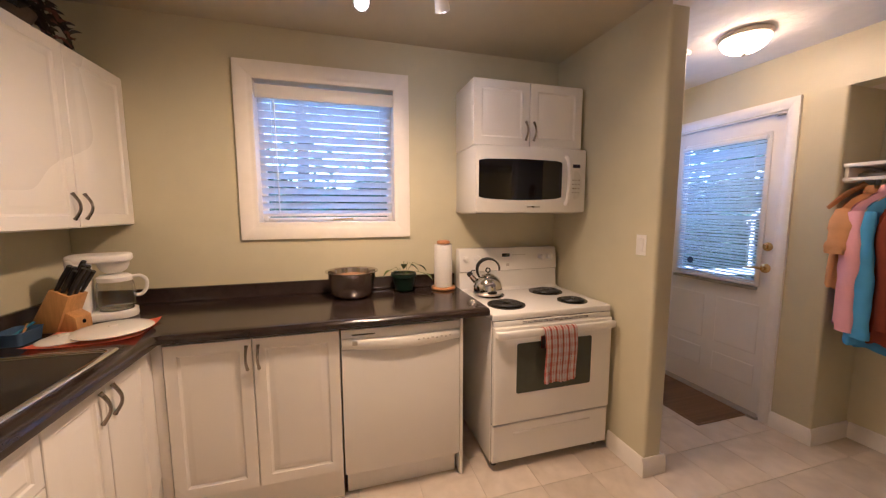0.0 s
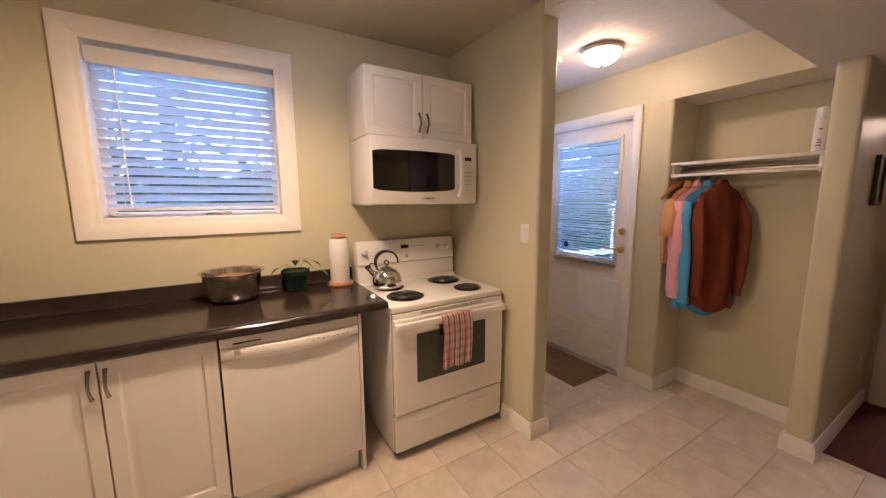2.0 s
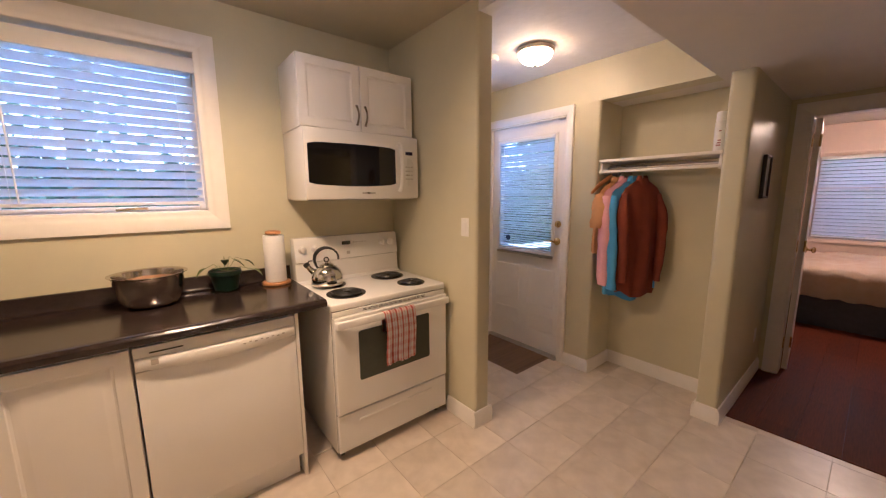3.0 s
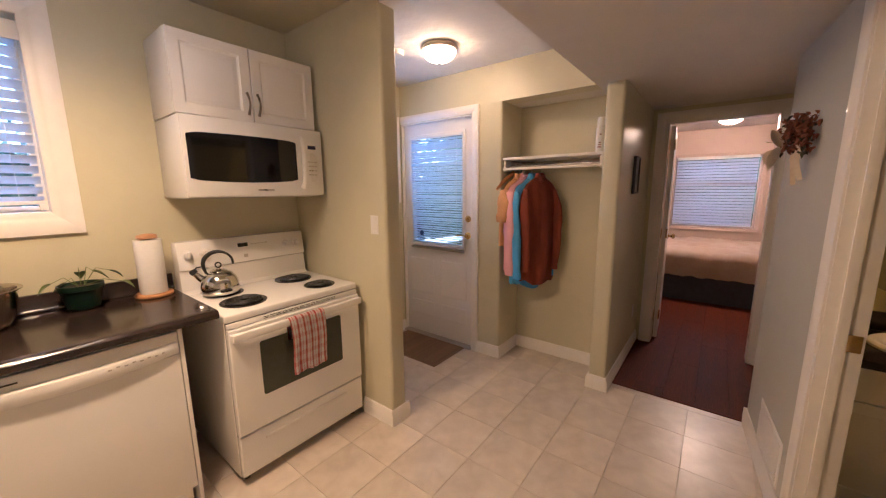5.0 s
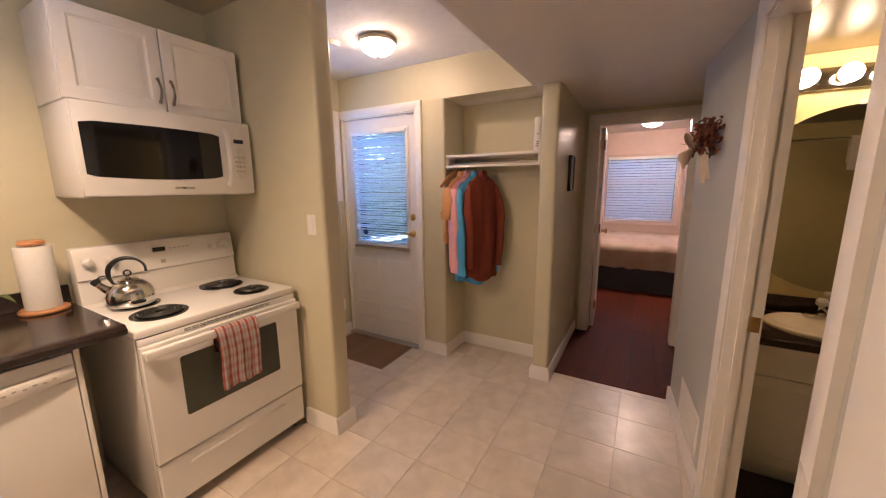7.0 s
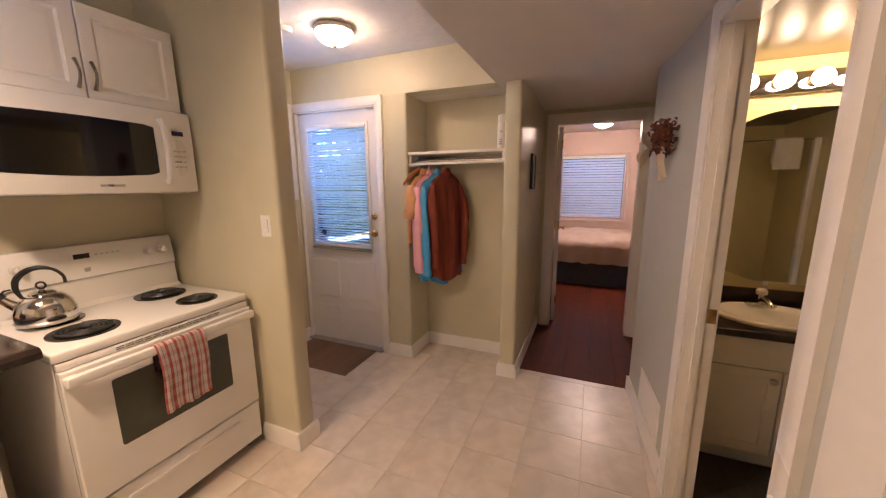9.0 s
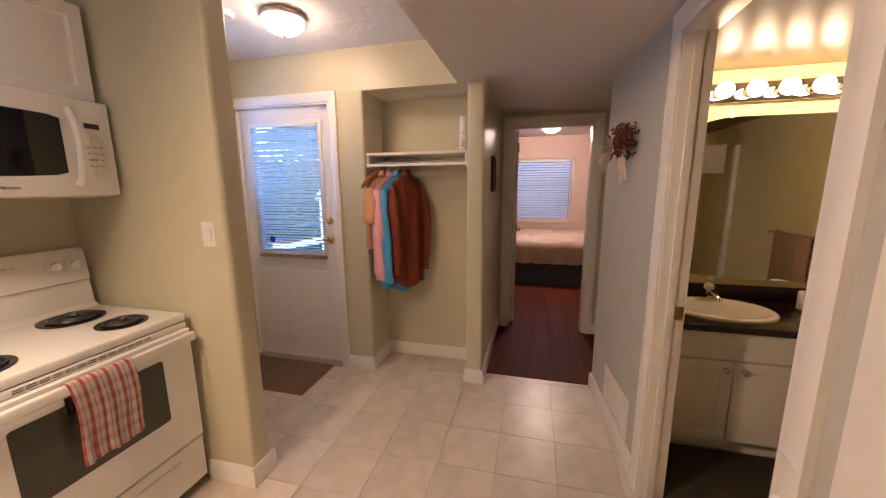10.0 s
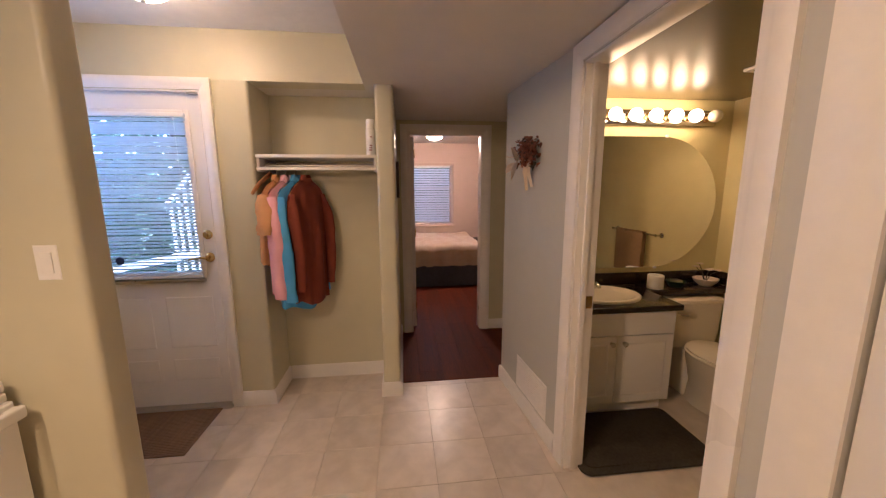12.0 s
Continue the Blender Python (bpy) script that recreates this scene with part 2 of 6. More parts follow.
def prism(outline, axis, a, b, bm=None, bevel=0.0, seg=2):
    """Extrude a 2D outline between a and b along an axis: x takes (y, z), y takes (x, z), z takes (x, y)."""
    bm = bm or bmesh.new()
    def at(p, c):
        return {"x": (c, p[0], p[1]), "y": (p[0], c, p[1]), "z": (p[0], p[1], c)}[axis]
    lo, hi = [bm.verts.new(at(p, a)) for p in outline], [bm.verts.new(at(p, b)) for p in outline]
    n = len(outline)
    fs = [bm.faces.new(lo[::-1]), bm.faces.new(hi)]
    fs += [bm.faces.new((lo[i], lo[(i + 1) % n], hi[(i + 1) % n], hi[i])) for i in range(n)]
    bmesh.ops.recalc_face_normals(bm, faces=fs)
    if bevel:
        es = list({e for f in fs[:2] for e in f.edges})
        bmesh.ops.bevel(bm, geom=es, offset=bevel, segments=seg, affect="EDGES", profile=0.5)
    return bm


def round_rect(x0, x1, y0, y1, r, n=5):
    out = []
    for cx, cy, a in ((x1 - r, y1 - r, 0), (x0 + r, y1 - r, 90), (x0 + r, y0 + r, 180), (x1 - r, y0 + r, 270)):
        out += [(cx + r * math.cos(radians(a + 90 * i / n)), cy + r * math.sin(radians(a + 90 * i / n))) for i in range(n + 1)]
    return out


def curved(points, n=6):
    """A finer polyline that runs smoothly through the points."""
    p = [Vector(q) for q in points]
    p = [p[0] * 2 - p[1]] + p + [p[-1] * 2 - p[-2]]
    out = []
    for i in range(1, len(p) - 2):
        for k in range(n):
            t = k / n
            out.append(0.5 * (2 * p[i] + (p[i + 1] - p[i - 1]) * t + (2 * p[i - 1] - 5 * p[i] + 4 * p[i + 1] - p[i + 2]) * t * t
                              + (3 * p[i] - p[i - 1] - 3 * p[i + 1] + p[i + 2]) * t ** 3))
    return out + [p[-2]]


def mesh_of(name, bm, material, smooth=35):
    me = bpy.data.meshes.new(name)
    bm.to_mesh(me)
    bm.free()
    for m in (material if isinstance(material, (list, tuple)) else [material]):
        me.materials.append(m)
    if smooth:
        me.polygons.foreach_set("use_smooth", [True] * len(me.polygons))
        me.set_sharp_from_angle(angle=radians(smooth))
    return me


def part(name, bm, material, parent, label="", smooth=35):
    ob = new(name, mesh_of(name, bm, material, smooth))
    ob.parent = parent
    return tagged(ob, label) if label else ob


def thing(name, label, category, at=(0, 0, 0), turn=0, group="", kind=""):
    """An Empty at the base of a thing."""
    ob = new(name)
    ob.empty_display_size = 0.1
    ob.matrix_world = pose(*at, 0, 0, turn)
    return tagged(ob, label, category, group, kind)


def solid(name, bm, material, label="", category="", kind="", smooth=35, at=None, turn=0):
    ob = new(name, mesh_of(name, bm, material, smooth))
    if at:
        ob.matrix_world = pose(*at, 0, 0, turn)
    return tagged(ob, label, category, "", kind)


def bevel_vertical(bm, r, seg=4, pick=lambda v: True):
    es = [e for e in bm.edges if abs(e.verts[0].co.z - e.verts[1].co.z) > 0.5 and pick(e.verts[0].co)]
    bmesh.ops.bevel(bm, geom=es, offset=r, segments=seg, affect="EDGES", profile=0.5)
    return bm


# ---- the setting ----
NY, PX, EX, SY, WX = 2.645, 1.82, 3.03, -0.135, -1.14     # north wall, partition, east wall, south wall, west wall
CEIL, KCEIL, LOW = 2.452, 2.525, 2.163                                     # kitchen and entry ceiling, dropped ceiling
ENY = 2.762                                                 # north wall of the entry


def structure(name, bm, material, label, smooth=35):
    return solid(name, bm, material, label, kind="structure", smooth=smooth)


structure("floor", one(-1.3, 3.19, -0.236, 3.0, -0.06, -0.006), M["grout"], "grout bed under pale floor tiles")
structure("hall_floor", one(3.19, 8.0, -2.2, 3.4, -0.06, -0.006), M["black"], "underlay beneath dark laminate boards")
structure("bathroom_floor", one(0.1, 3.19, -1.9, -0.236, -0.06, -0.001), M["tile"], "pale stone bathroom floor")
# walls; every opening goes through
structure("wall_north", boxes((WX - 0.12, -0.22, NY, NY + 0.2, 0, KCEIL), (0.61, PX, NY, NY + 0.2, 0, KCEIL),
                              (-0.22, 0.61, NY, NY + 0.2, 0, 1.385), (-0.22, 0.61, NY, NY + 0.2, 2.235, KCEIL)), M["wall"], "sage painted kitchen wall with a window")
bm = one(PX, PX + 0.125, 1.715, ENY + 0.015, 0, CEIL - 0.0005)
structure("wall_partition", bevel_vertical(bm, 0.022, 5, lambda v: v.y < 2), M["wall"], "sage painted partition with rounded corners")
structure("wall_entry_north", boxes((PX + 0.125, 2.13, ENY, ENY + 0.2, 0, CEIL), (2.93, EX + 0.15, ENY, ENY + 0.2, 0, CEIL),
                                    (2.13, 2.93, ENY, ENY + 0.2, 0, 1.42), (2.13, 2.93, ENY, ENY + 0.2, 2.10, CEIL)), M["wall"], "sage painted entry wall with a window")
DY0, DY1, DZ = 1.915, 2.745, 2.10                           # entry door
bm = boxes((EX, EX + 0.15, DY1, ENY, 0, CEIL), (EX, EX + 0.15, DY0, DY1, DZ, CEIL))
structure("wall_east", bm, M["wall"], "sage painted wall around the entry door")
bm = one(EX, EX + 0.15, 1.632, DY0, 0, LOW)
structure("wall_east_pier", bevel_vertical(bm, 0.018, 4, lambda v: v.y < 1.7 and v.x < 3.1), M["wall"], "sage wall beside the coat niche")
structure("wall_east_upper", boxes((EX, EX + 0.15, 0.93, DY0, LOW, CEIL)), M["wall"], "sage wall above the coat niche")
structure("niche_back", one(3.375, 3.45, 0.83, 1.80, 0, LOW), M["wall"], "sage back wall of the coat niche")
structure("niche_side", one(EX + 0.15, 3.375, 1.632, 1.80, 0, LOW), M["wall"], "sage side wall of the coat niche")
bm = one(EX, 4.2, 0.745, 0.865, 0, LOW)
structure("hall_wall_north", bevel_vertical(bm, 0.022, 5, lambda v: v.x < 3.1), M["wall"], "sage hall wall ending in a rounded pier")
structure("wall_west", one(WX - 0.12, WX, -0.3, NY, 0, KCEIL), M["wall"], "sage painted wall behind the sink")
BX0, BX1, BZ = 1.385, 2.220, 2.065                            # bathroom doorway
D2 = (0.34, 1.115)                                          # closed door further along
S0, SLANT = -0.058, 5.06                                   # the hall end of the south wall, a little out of square
bm = prism([(3.18, S0), (2.31, SY), (2.31, SY - 0.099), (3.18, SY - 0.099)], "z", 0, LOW)
structure("wall_south_hall", bm, M["grey_wall"], "pale grey painted wall between bathroom door and hall", 0)


def slanted(ob):
    """Turns what was built along y = S0 onto the slanted wall."""
    ob.matrix_world = Matrix.Translation((3.18, S0, 0)) @ Matrix.Rotation(radians(SLANT), 4, "Z") @ Matrix.Translation((-3.18, -S0, 0)) @ ob.matrix_world
    return ob


bm = boxes((BX1, 2.31, SY - 0.10, SY, 0, LOW), (BX0, BX1, SY - 0.10, SY, BZ, LOW), (D2[1], BX0, SY - 0.10, SY, 0, LOW),
           (D2[0], D2[1], SY - 0.10, SY, BZ, LOW), (WX, D2[0], SY - 0.10, SY, 0, LOW))
structure("wall_south", bm, M["grey_wall"], "pale grey painted south wall with two doorways")
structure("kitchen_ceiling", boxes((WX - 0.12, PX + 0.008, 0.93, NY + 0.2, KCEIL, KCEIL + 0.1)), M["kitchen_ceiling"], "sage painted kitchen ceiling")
structure("entry_ceiling", boxes((PX + 0.008, EX + 0.15, 0.93, ENY + 0.2, CEIL, CEIL + 0.17)), M["ceiling"], "textured off-white entry ceiling")
structure("partition_head", one(PX, PX + 0.0078, 1.72, NY, CEIL - 0.0005, KCEIL), M["wall"], "sage head of the partition")
structure("dropped_ceiling", boxes((WX - 0.12, EX + 0.001, -0.236, 0.93, LOW, KCEIL + 0.1), (EX + 0.15, 3.45, 0.745, 1.80, LOW, CEIL + 0.1),
                                   (EX + 0.001, 4.32, -1.2, 0.745, LOW, CEIL + 0.1), (EX + 0.001, EX + 0.15, 0.745, 0.93, LOW, CEIL + 0.1)), M["flat_ceiling"], "smooth dropped ceiling over the hall")
# hall beyond the south wall's end and the bedroom
HX = 4.2
structure("hall_side_wall", boxes((3.09, 3.18, -1.2, SY - 0.0995, 0, LOW), (3.18, HX, -1.3, -1.2, 0, LOW)), M["wall"], "sage side walls of the hall")
RY0, RY1, RZ = -0.112, 0.625, 2.04
structure("bedroom_door_wall", boxes((HX, HX + 0.12, RY1, 2.6, 0, 2.5), (HX, HX + 0.12, -2.0, RY0, 0, 2.5), (HX, HX + 0.12, RY0, RY1, RZ, 2.5)), M["wall"], "sage wall around the bedroom doorway")
BWX = 7.40
W3 = (-0.255, 0.825, 0.84, 1.95)
structure("bedroom_wall_east", boxes((BWX, BWX + 0.2, W3[1], 2.6, 0, 2.5), (BWX, BWX + 0.2, -2.0, W3[0], 0, 2.5),
                                     (BWX, BWX + 0.2, W3[0], W3[1], 0, W3[2]), (BWX, BWX + 0.2, W3[0], W3[1], W3[3], 2.5)), M["bed_wall"], "pale pink bedroom wall with a window")
structure("bedroom_wall_side", boxes((HX + 0.12, BWX, 2.5, 2.6, 0, 2.5), (HX + 0.12, BWX, -2.0, -1.9, 0, 2.5)), M["bed_wall"], "pale pink bedroom side walls")
structure("bedroom_beam", one(HX + 0.12, BWX, -1.9, -0.83, 2.05, 2.379), M["bed_wall"], "boxed-in beam below the bedroom ceiling")
structure("bedroom_ceiling", one(HX, BWX + 0.2, -2.0, 2.6, 2.35, 2.55), M["flat_ceiling"], "smooth bedroom ceiling")
# bathroom
BTX, BTY = 3.085, -1.75
structure("bathroom_wall_east", one(BTX, BTX + 0.094, BTY - 0.1, SY - 0.101, 0, LOW + 0.1), M["bath_wall"], "yellow bathroom wall behind the mirror")
structure("bathroom_wall_south", one(0.15, BTX, BTY - 0.1, BTY, 0, LOW + 0.1), M["bath_wall"], "yellow bathroom wall beside the toilet")
structure("bathroom_wall_west", one(0.05, 0.15, BTY - 0.1, SY - 0.101, 0, LOW + 0.1), M["bath_wall"], "yellow bathroom wall with a towel bar")
structure("bathroom_wall_north", boxes((BX1 + 0.05, BTX, SY - 0.11, SY - 0.101, 0, 2.13), (0.15, BX0 - 0.05, SY - 0.11, SY - 0.101, 0, 2.13)), M["bath_wall"], "yellow inner face of the bathroom wall")
structure("bathroom_ceiling", one(0.15, BTX, BTY, SY - 0.101, 2.13, 2.16), M["bath_ceiling"], "glossy yellow bathroom ceiling with dimness put into its colour")


def baseboard(x0, x1, y0, y1, face):
    """A moulded skirting board against a wall whose free side looks along face."""
    h, bm = 0.105, bmesh.new()
    prof = [(0, 0), (0.017, 0), (0.017, 0.075), (0.012, 0.086), (0.012, 0.094), (0.006, h), (0, h)]
    if face in ("n", "s"):
        s = 1 if face == "n" else -1
        y = y0
        bm = prism([(y + s * u, v) for u, v in prof], "x", x0, x1)
    else:
        s = 1 if face == "e" else -1
        bm = prism([(x0 + s * u, v) for u, v in prof], "y", y0, y1)
        # prism takes (x, z) for the y axis
    return structure("baseboard", bm, M["trim"], "white moulded baseboard")


baseboard(PX, 0, 1.715, 1.98, "w")
baseboard(PX - 0.017, PX + 0.142, 1.715, 0, "s")
baseboard(PX + 0.125, 0, 1.715, ENY, "e")
baseboard(EX, 0, 1.632, 1.845, "w")
baseboard(EX - 0.017, 3.375, 1.632, 0, "s")
baseboard(3.375, 0, 0.865, 1.615, "w")
baseboard(EX - 0.017, 3.358, 0.865, 0, "n")
baseboard(EX, 0, 0.745, 0.865, "w")
baseboard(EX - 0.017, 4.18, 0.745, 0, "s")
slanted(baseboard(2.325, 3.18, S0, 0, "n"))
baseboard(3.18, 0, -1.2, S0 + 0.017, "e")
baseboard(HX, 0, -1.2, -0.2, "w")
baseboard(1.96, EX, ENY, 0, "s")
baseboard(HX + 0.12, BWX, -1.9, 0, "n")
baseboard(BWX, 0, -1.9, 2.5, "w")


# ---- casings ----
def casing_profile(w):
    return [(0, 0), (0, 0.010), (w * 0.12, 0.013), (w * 0.3, 0.013), (w * 0.42, 0.018), (w * 0.85, 0.021), (w, 0.019), (w, 0)]


def casing(name, plane, at, sign, u0, u1, v0, v1, w, label, bottom=False, far_side=True, paint="trim"):
    """A moulded frame round the opening u0..u1, v0..v1 in a wall plane (x or y = at), proud by sign."""
    root = thing(name, label, "door casing" if not bottom else "window casing", kind="structure")
    def board(pts):
        # pts: inner start, inner end, outward direction; mitred ends
        (ua, va), (ub, vb), (du, dv) = pts[:3]
        bm = bmesh.new()
        rows = []
        lu, lv = (ub - ua), (vb - va)
        n = math.hypot(lu, lv)
        lu, lv = lu / n, lv / n
        for end in (0, 1):
            row = []
            for o, d in casing_profile(w):
                m0 = (-o if pts[3 + end] else 0) if end == 0 else (o if pts[3 + end] else 0)
                u = (ua, ub)[end] + du * o + lu * m0
                v = (va, vb)[end] + dv * o + lv * m0
                row.append(bm.verts.new((at + sign * d, u, v) if plane == "x" else (u, at + sign * d, v)))
            rows.append(row)
        k = len(rows[0])
        for i in range(k):
            bm.faces.new((rows[0][i], rows[0][(i + 1) % k], rows[1][(i + 1) % k], rows[1][i]))
        bm.faces.new(rows[0][::-1])
        bm.faces.new(rows[1])
        bmesh.ops.recalc_face_normals(bm, faces=bm.faces)
        return bm
    part("casing_side", board(((u0, v0), (u0, v1), (-1, 0), bottom, True)), M[paint], root)
    if far_side:
        part("casing_side", board(((u1, v0), (u1, v1), (1, 0), bottom, True)), M[paint], root)
    part("casing_head", board(((u0, v1), (u1, v1), (0, 1), True, far_side)), M[paint], root)
    if bottom:
        part("casing_foot", board(((u0, v0), (u1, v0), (0, -1), True, True)), M[paint], root)
    return root


casing("window_casing", "y", NY, -1, -0.215, 0.605, 1.39, 2.23, 0.098, "white moulded window casing on the kitchen wall", True)
casing("entry_window_casing", "y", ENY, -1, 2.135, 2.925, 1.425, 2.095, 0.075, "white moulded casing of the entry window", True)
casing("entry_door_casing", "x", EX, -1, DY0 - 0.005, DY1 + 0.005, 0, DZ + 0.005, 0.066, "white moulded casing of the entry door", False, False)
casing("bathroom_door_casing", "y", SY, 1, BX0 - 0.0, BX1 + 0.008, 0, BZ + 0.006, 0.083, "white moulded casing of the bathroom doorway")
casing("closet_door_casing", "y", SY, 1, D2[0], D2[1] + 0.0, 0, BZ + 0.006, 0.122, "white moulded casing of the closed door")
casing("bedroom_door_casing", "x", HX, -1, RY0, RY1, 0, RZ, 0.085, "white moulded casing of the bedroom doorway")
casing("bedroom_window_casing", "x", BWX, -1, W3[0], W3[1], W3[2], W3[3], 0.05, "pink painted casing of the bedroom window", True, True, "bed_wall")

# door jambs lining the openings
structure("bathroom_jamb", boxes((BX1 - 0.012, BX1, SY - 0.105, SY + 0.004, 0, BZ), (BX0, BX0 + 0.012, SY - 0.105, SY + 0.004, 0, BZ), (BX0, BX1, SY - 0.105, SY + 0.004, BZ - 0.012, BZ),
                                 (BX1 - 0.024, BX1 - 0.012, SY - 0.06, SY - 0.03, 0, BZ), (BX0 + 0.012, BX0 + 0.024, SY - 0.06, SY - 0.03, 0, BZ), bevel=0.001), M["trim"], "white painted bathroom door jamb")
structure("bedroom_jamb", boxes((HX - 0.003, HX + 0.13, RY1 - 0.012, RY1, 0, RZ), (HX - 0.003, HX + 0.13, RY0, RY0 + 0.012, 0, RZ), (HX - 0.003, HX + 0.13, RY0, RY1, RZ - 0.012, RZ), bevel=0.001), M["trim"], "white painted bedroom door jamb")
structure("entry_jamb", boxes((EX - 0.003, EX + 0.15, DY0 - 0.0, DY0 + 0.008, 0, DZ), (EX - 0.003, EX + 0.15, DY1 - 0.008, DY1, 0, DZ), (EX - 0.003, EX + 0.15, DY0, DY1, DZ - 0.008, DZ)), M["trim"], "white painted entry door jamb")
structure("door_threshold", one(EX - 0.03, EX + 0.15, DY0, DY1, -0.005, 0.018, 0.004), M["nickel"], "worn metal threshold under the entry door")


# ---- windows ----
def blind(parent, plane, at, u0, u1, top, low, pitch, width, tilt, rail, material):
    """Venetian blind: head rail, slats, foot rail, ladder cords, hung in the plane x or y = at."""
    def put(u_0, u_1, d0, d1, z0, z1, bev=0.002):
        return one(at + d0, at + d1, u_0, u_1, z0, z1, bev) if plane == "x" else one(u_0, u_1, at + d0, at + d1, z0, z1, bev)
    part("head_rail", put(u0, u1, -rail / 2, rail / 2, top, top + rail), M["blind_rail"], parent)
    bm = bmesh.new()
    c, s = math.cos(radians(tilt)) * width / 2, math.sin(radians(tilt)) * width / 2
    curve = [(-1, 0), (-0.5, 0.10), (0, 0.14), (0.5, 0.10), (1, 0)]
    rows = []
    for u in (u0 + 0.004, u1 - 0.004):
        for off in (0, -0.0016):
            rows.append([bm.verts.new((at + k * c - b * s, u, k * s + b * c * 0.6 + off) if plane == "x" else (u, at + k * c - b * s, k * s + b * c * 0.6 + off)) for k, b in curve])
    a, a2, b, b2 = rows
    for i in range(4):
        bm.faces.new((a[i], a[i + 1], b[i + 1], b[i]))
        bm.faces.new((a2[i], b2[i], b2[i + 1], a2[i + 1]))
        bm.faces.new((a[i], a2[i], a2[i + 1], a[i + 1]))
        bm.faces.new((b[i], b[i + 1], b2[i + 1], b2[i]))
    bm.faces.new((a[0], b[0], b2[0], a2[0]))
    bm.faces.new((a[4], a2[4], b2[4], b[4]))
    bmesh.ops.recalc_face_normals(bm, faces=bm.faces)
    me = mesh_of("slat", bm, material, 50)
    z = top - pitch * 0.7
    while z > low + pitch * 0.3:
        ob = new("slat", me)
        ob.parent, ob.location = parent, (0, 0, z)
        ob.rotation_euler = ((random.random() - 0.5) * 0.004, 0, 0) if plane == "x" else (0, (random.random() - 0.5) * 0.004, 0)
        z -= pitch
    part("foot_rail", put(u0 + 0.004, u1 - 0.004, -width * 0.35, width * 0.35, low, low + 0.016), M["blind_rail"], parent)
    for f in (0.10, 0.90):
        u = u0 + f * (u1 - u0)
        p = [(at - width * 0.45, u, top), (at - width * 0.45, u, low)] if plane == "x" else [(u, at - width * 0.45, top), (u, at - width * 0.45, low)]
        part("ladder_cord", tube(p, 0.0012, 5), M["blind_rail"], parent)


def window(name, plane, at, depth, u0, u1, v0, v1, mullion, label, paint="trim"):
    """Sash with glass, set back in a wall opening, and a sill board."""
    root = thing(name, label, "window", kind="structure")
    f = 0.035
    def put(ua, ub, d0, d1, va, vb, bev=0.003):
        lo, hi = min(at + d0, at + d1), max(at + d0, at + d1)
        return one(lo, hi, ua, ub, va, vb, bev) if plane == "x" else one(ua, ub, lo, hi, va, vb, bev)
    part("frame_side", put(u0, u0 + f, depth, depth + 0.06, v0, v1), M[paint], root)
    part("frame_side", put(u1 - f, u1, depth, depth + 0.06, v0, v1), M[paint], root)
    part("frame_head", put(u0 + f, u1 - f, depth, depth + 0.06, v1 - f, v1), M[paint], root)
    part("frame_foot", put(u0 + f, u1 - f, depth, depth + 0.06, v0, v0 + f), M[paint], root)
    if mullion == "v":
        m = (u0 + u1) / 2
        part("mullion", put(m - 0.02, m + 0.02, depth + 0.005, depth + 0.055, v0 + f, v1 - f), M[paint], root)
    if mullion == "h":
        m = v0 + (v1 - v0) * 0.62
        part("meeting_rail", put(u0 + f, u1 - f, depth + 0.005, depth + 0.055, m - 0.02, m + 0.02), M[paint], root)
    pane = part("pane", put(u0 + f, u1 - f, depth + 0.028, depth + 0.033, v0 + f, v1 - f, 0), M["glass"], root, smooth=0)
    pane.visible_shadow = False
    # lining of the reveal
    part("lining", put(u0, u0 + 0.006, 0.0, depth, v0, v1, 0), M[paint], root)
    part("lining", put(u1 - 0.006, u1, 0.0, depth, v0, v1, 0), M[paint], root)
    part("lining", put(u0 + 0.006, u1 - 0.006, 0.0, depth, v1 - 0.006, v1, 0), M[paint], root)
    part("sill", put(u0 + 0.006, u1 - 0.006, 0.0, depth, v0, v0 + 0.01, 0.002), M[paint], root)
    return root


window("window_1", "y", NY, 0.11, -0.22, 0.61, 1.385, 2.235, "", "white framed kitchen window with a daylit garden behind")
b1 = thing("window_blind", "white slatted blind half open before the kitchen window", "blind")
blind(b1, "y", NY + 0.045, -0.205, 0.595, 2.165, 1.43, 0.0455, 0.05, -40, 0.045, M["slat"])
part("valance", one(-0.208, 0.605, NY + 0.004, NY + 0.018, 2.128, 2.205, 0.003), M["blind_rail"], b1)
part("tilt_wand", tube([(-0.105, NY + 0.012, 2.12), (-0.10, NY + 0.013, 1.45)], 0.004, 6), M["blind_rail"], b1)
part("sash_crank", tube([(0.21, NY + 0.1, 1.405), (0.30, NY + 0.085, 1.412), (0.34, NY + 0.085, 1.412)], 0.006, 8), M["brass"], b1)
window("window_2", "y", ENY, 0.11, 2.13, 2.93, 1.42, 2.10, "v", "white framed entry window beside the door")
b2 = thing("entry_window_blind", "white slatted blind before the entry window", "blind")
blind(b2, "y", ENY + 0.045, 2.14, 2.92, 2.045, 1.45, 0.0455, 0.05, -38, 0.045, M["slat"])
window("window_3", "x", BWX, 0.11, W3[0], W3[1], W3[2], W3[3], "h", "pink painted bedroom window", "bed_wall")
b3 = thing("bedroom_blind", "white slatted blind closed before the bedroom window", "blind")
blind(b3, "x", BWX + 0.045, W3[0] + 0.050, W3[1] - 0.020, 1.90, 0.87, 0.0455, 0.05, 48, 0.045, M["bed_slat"])

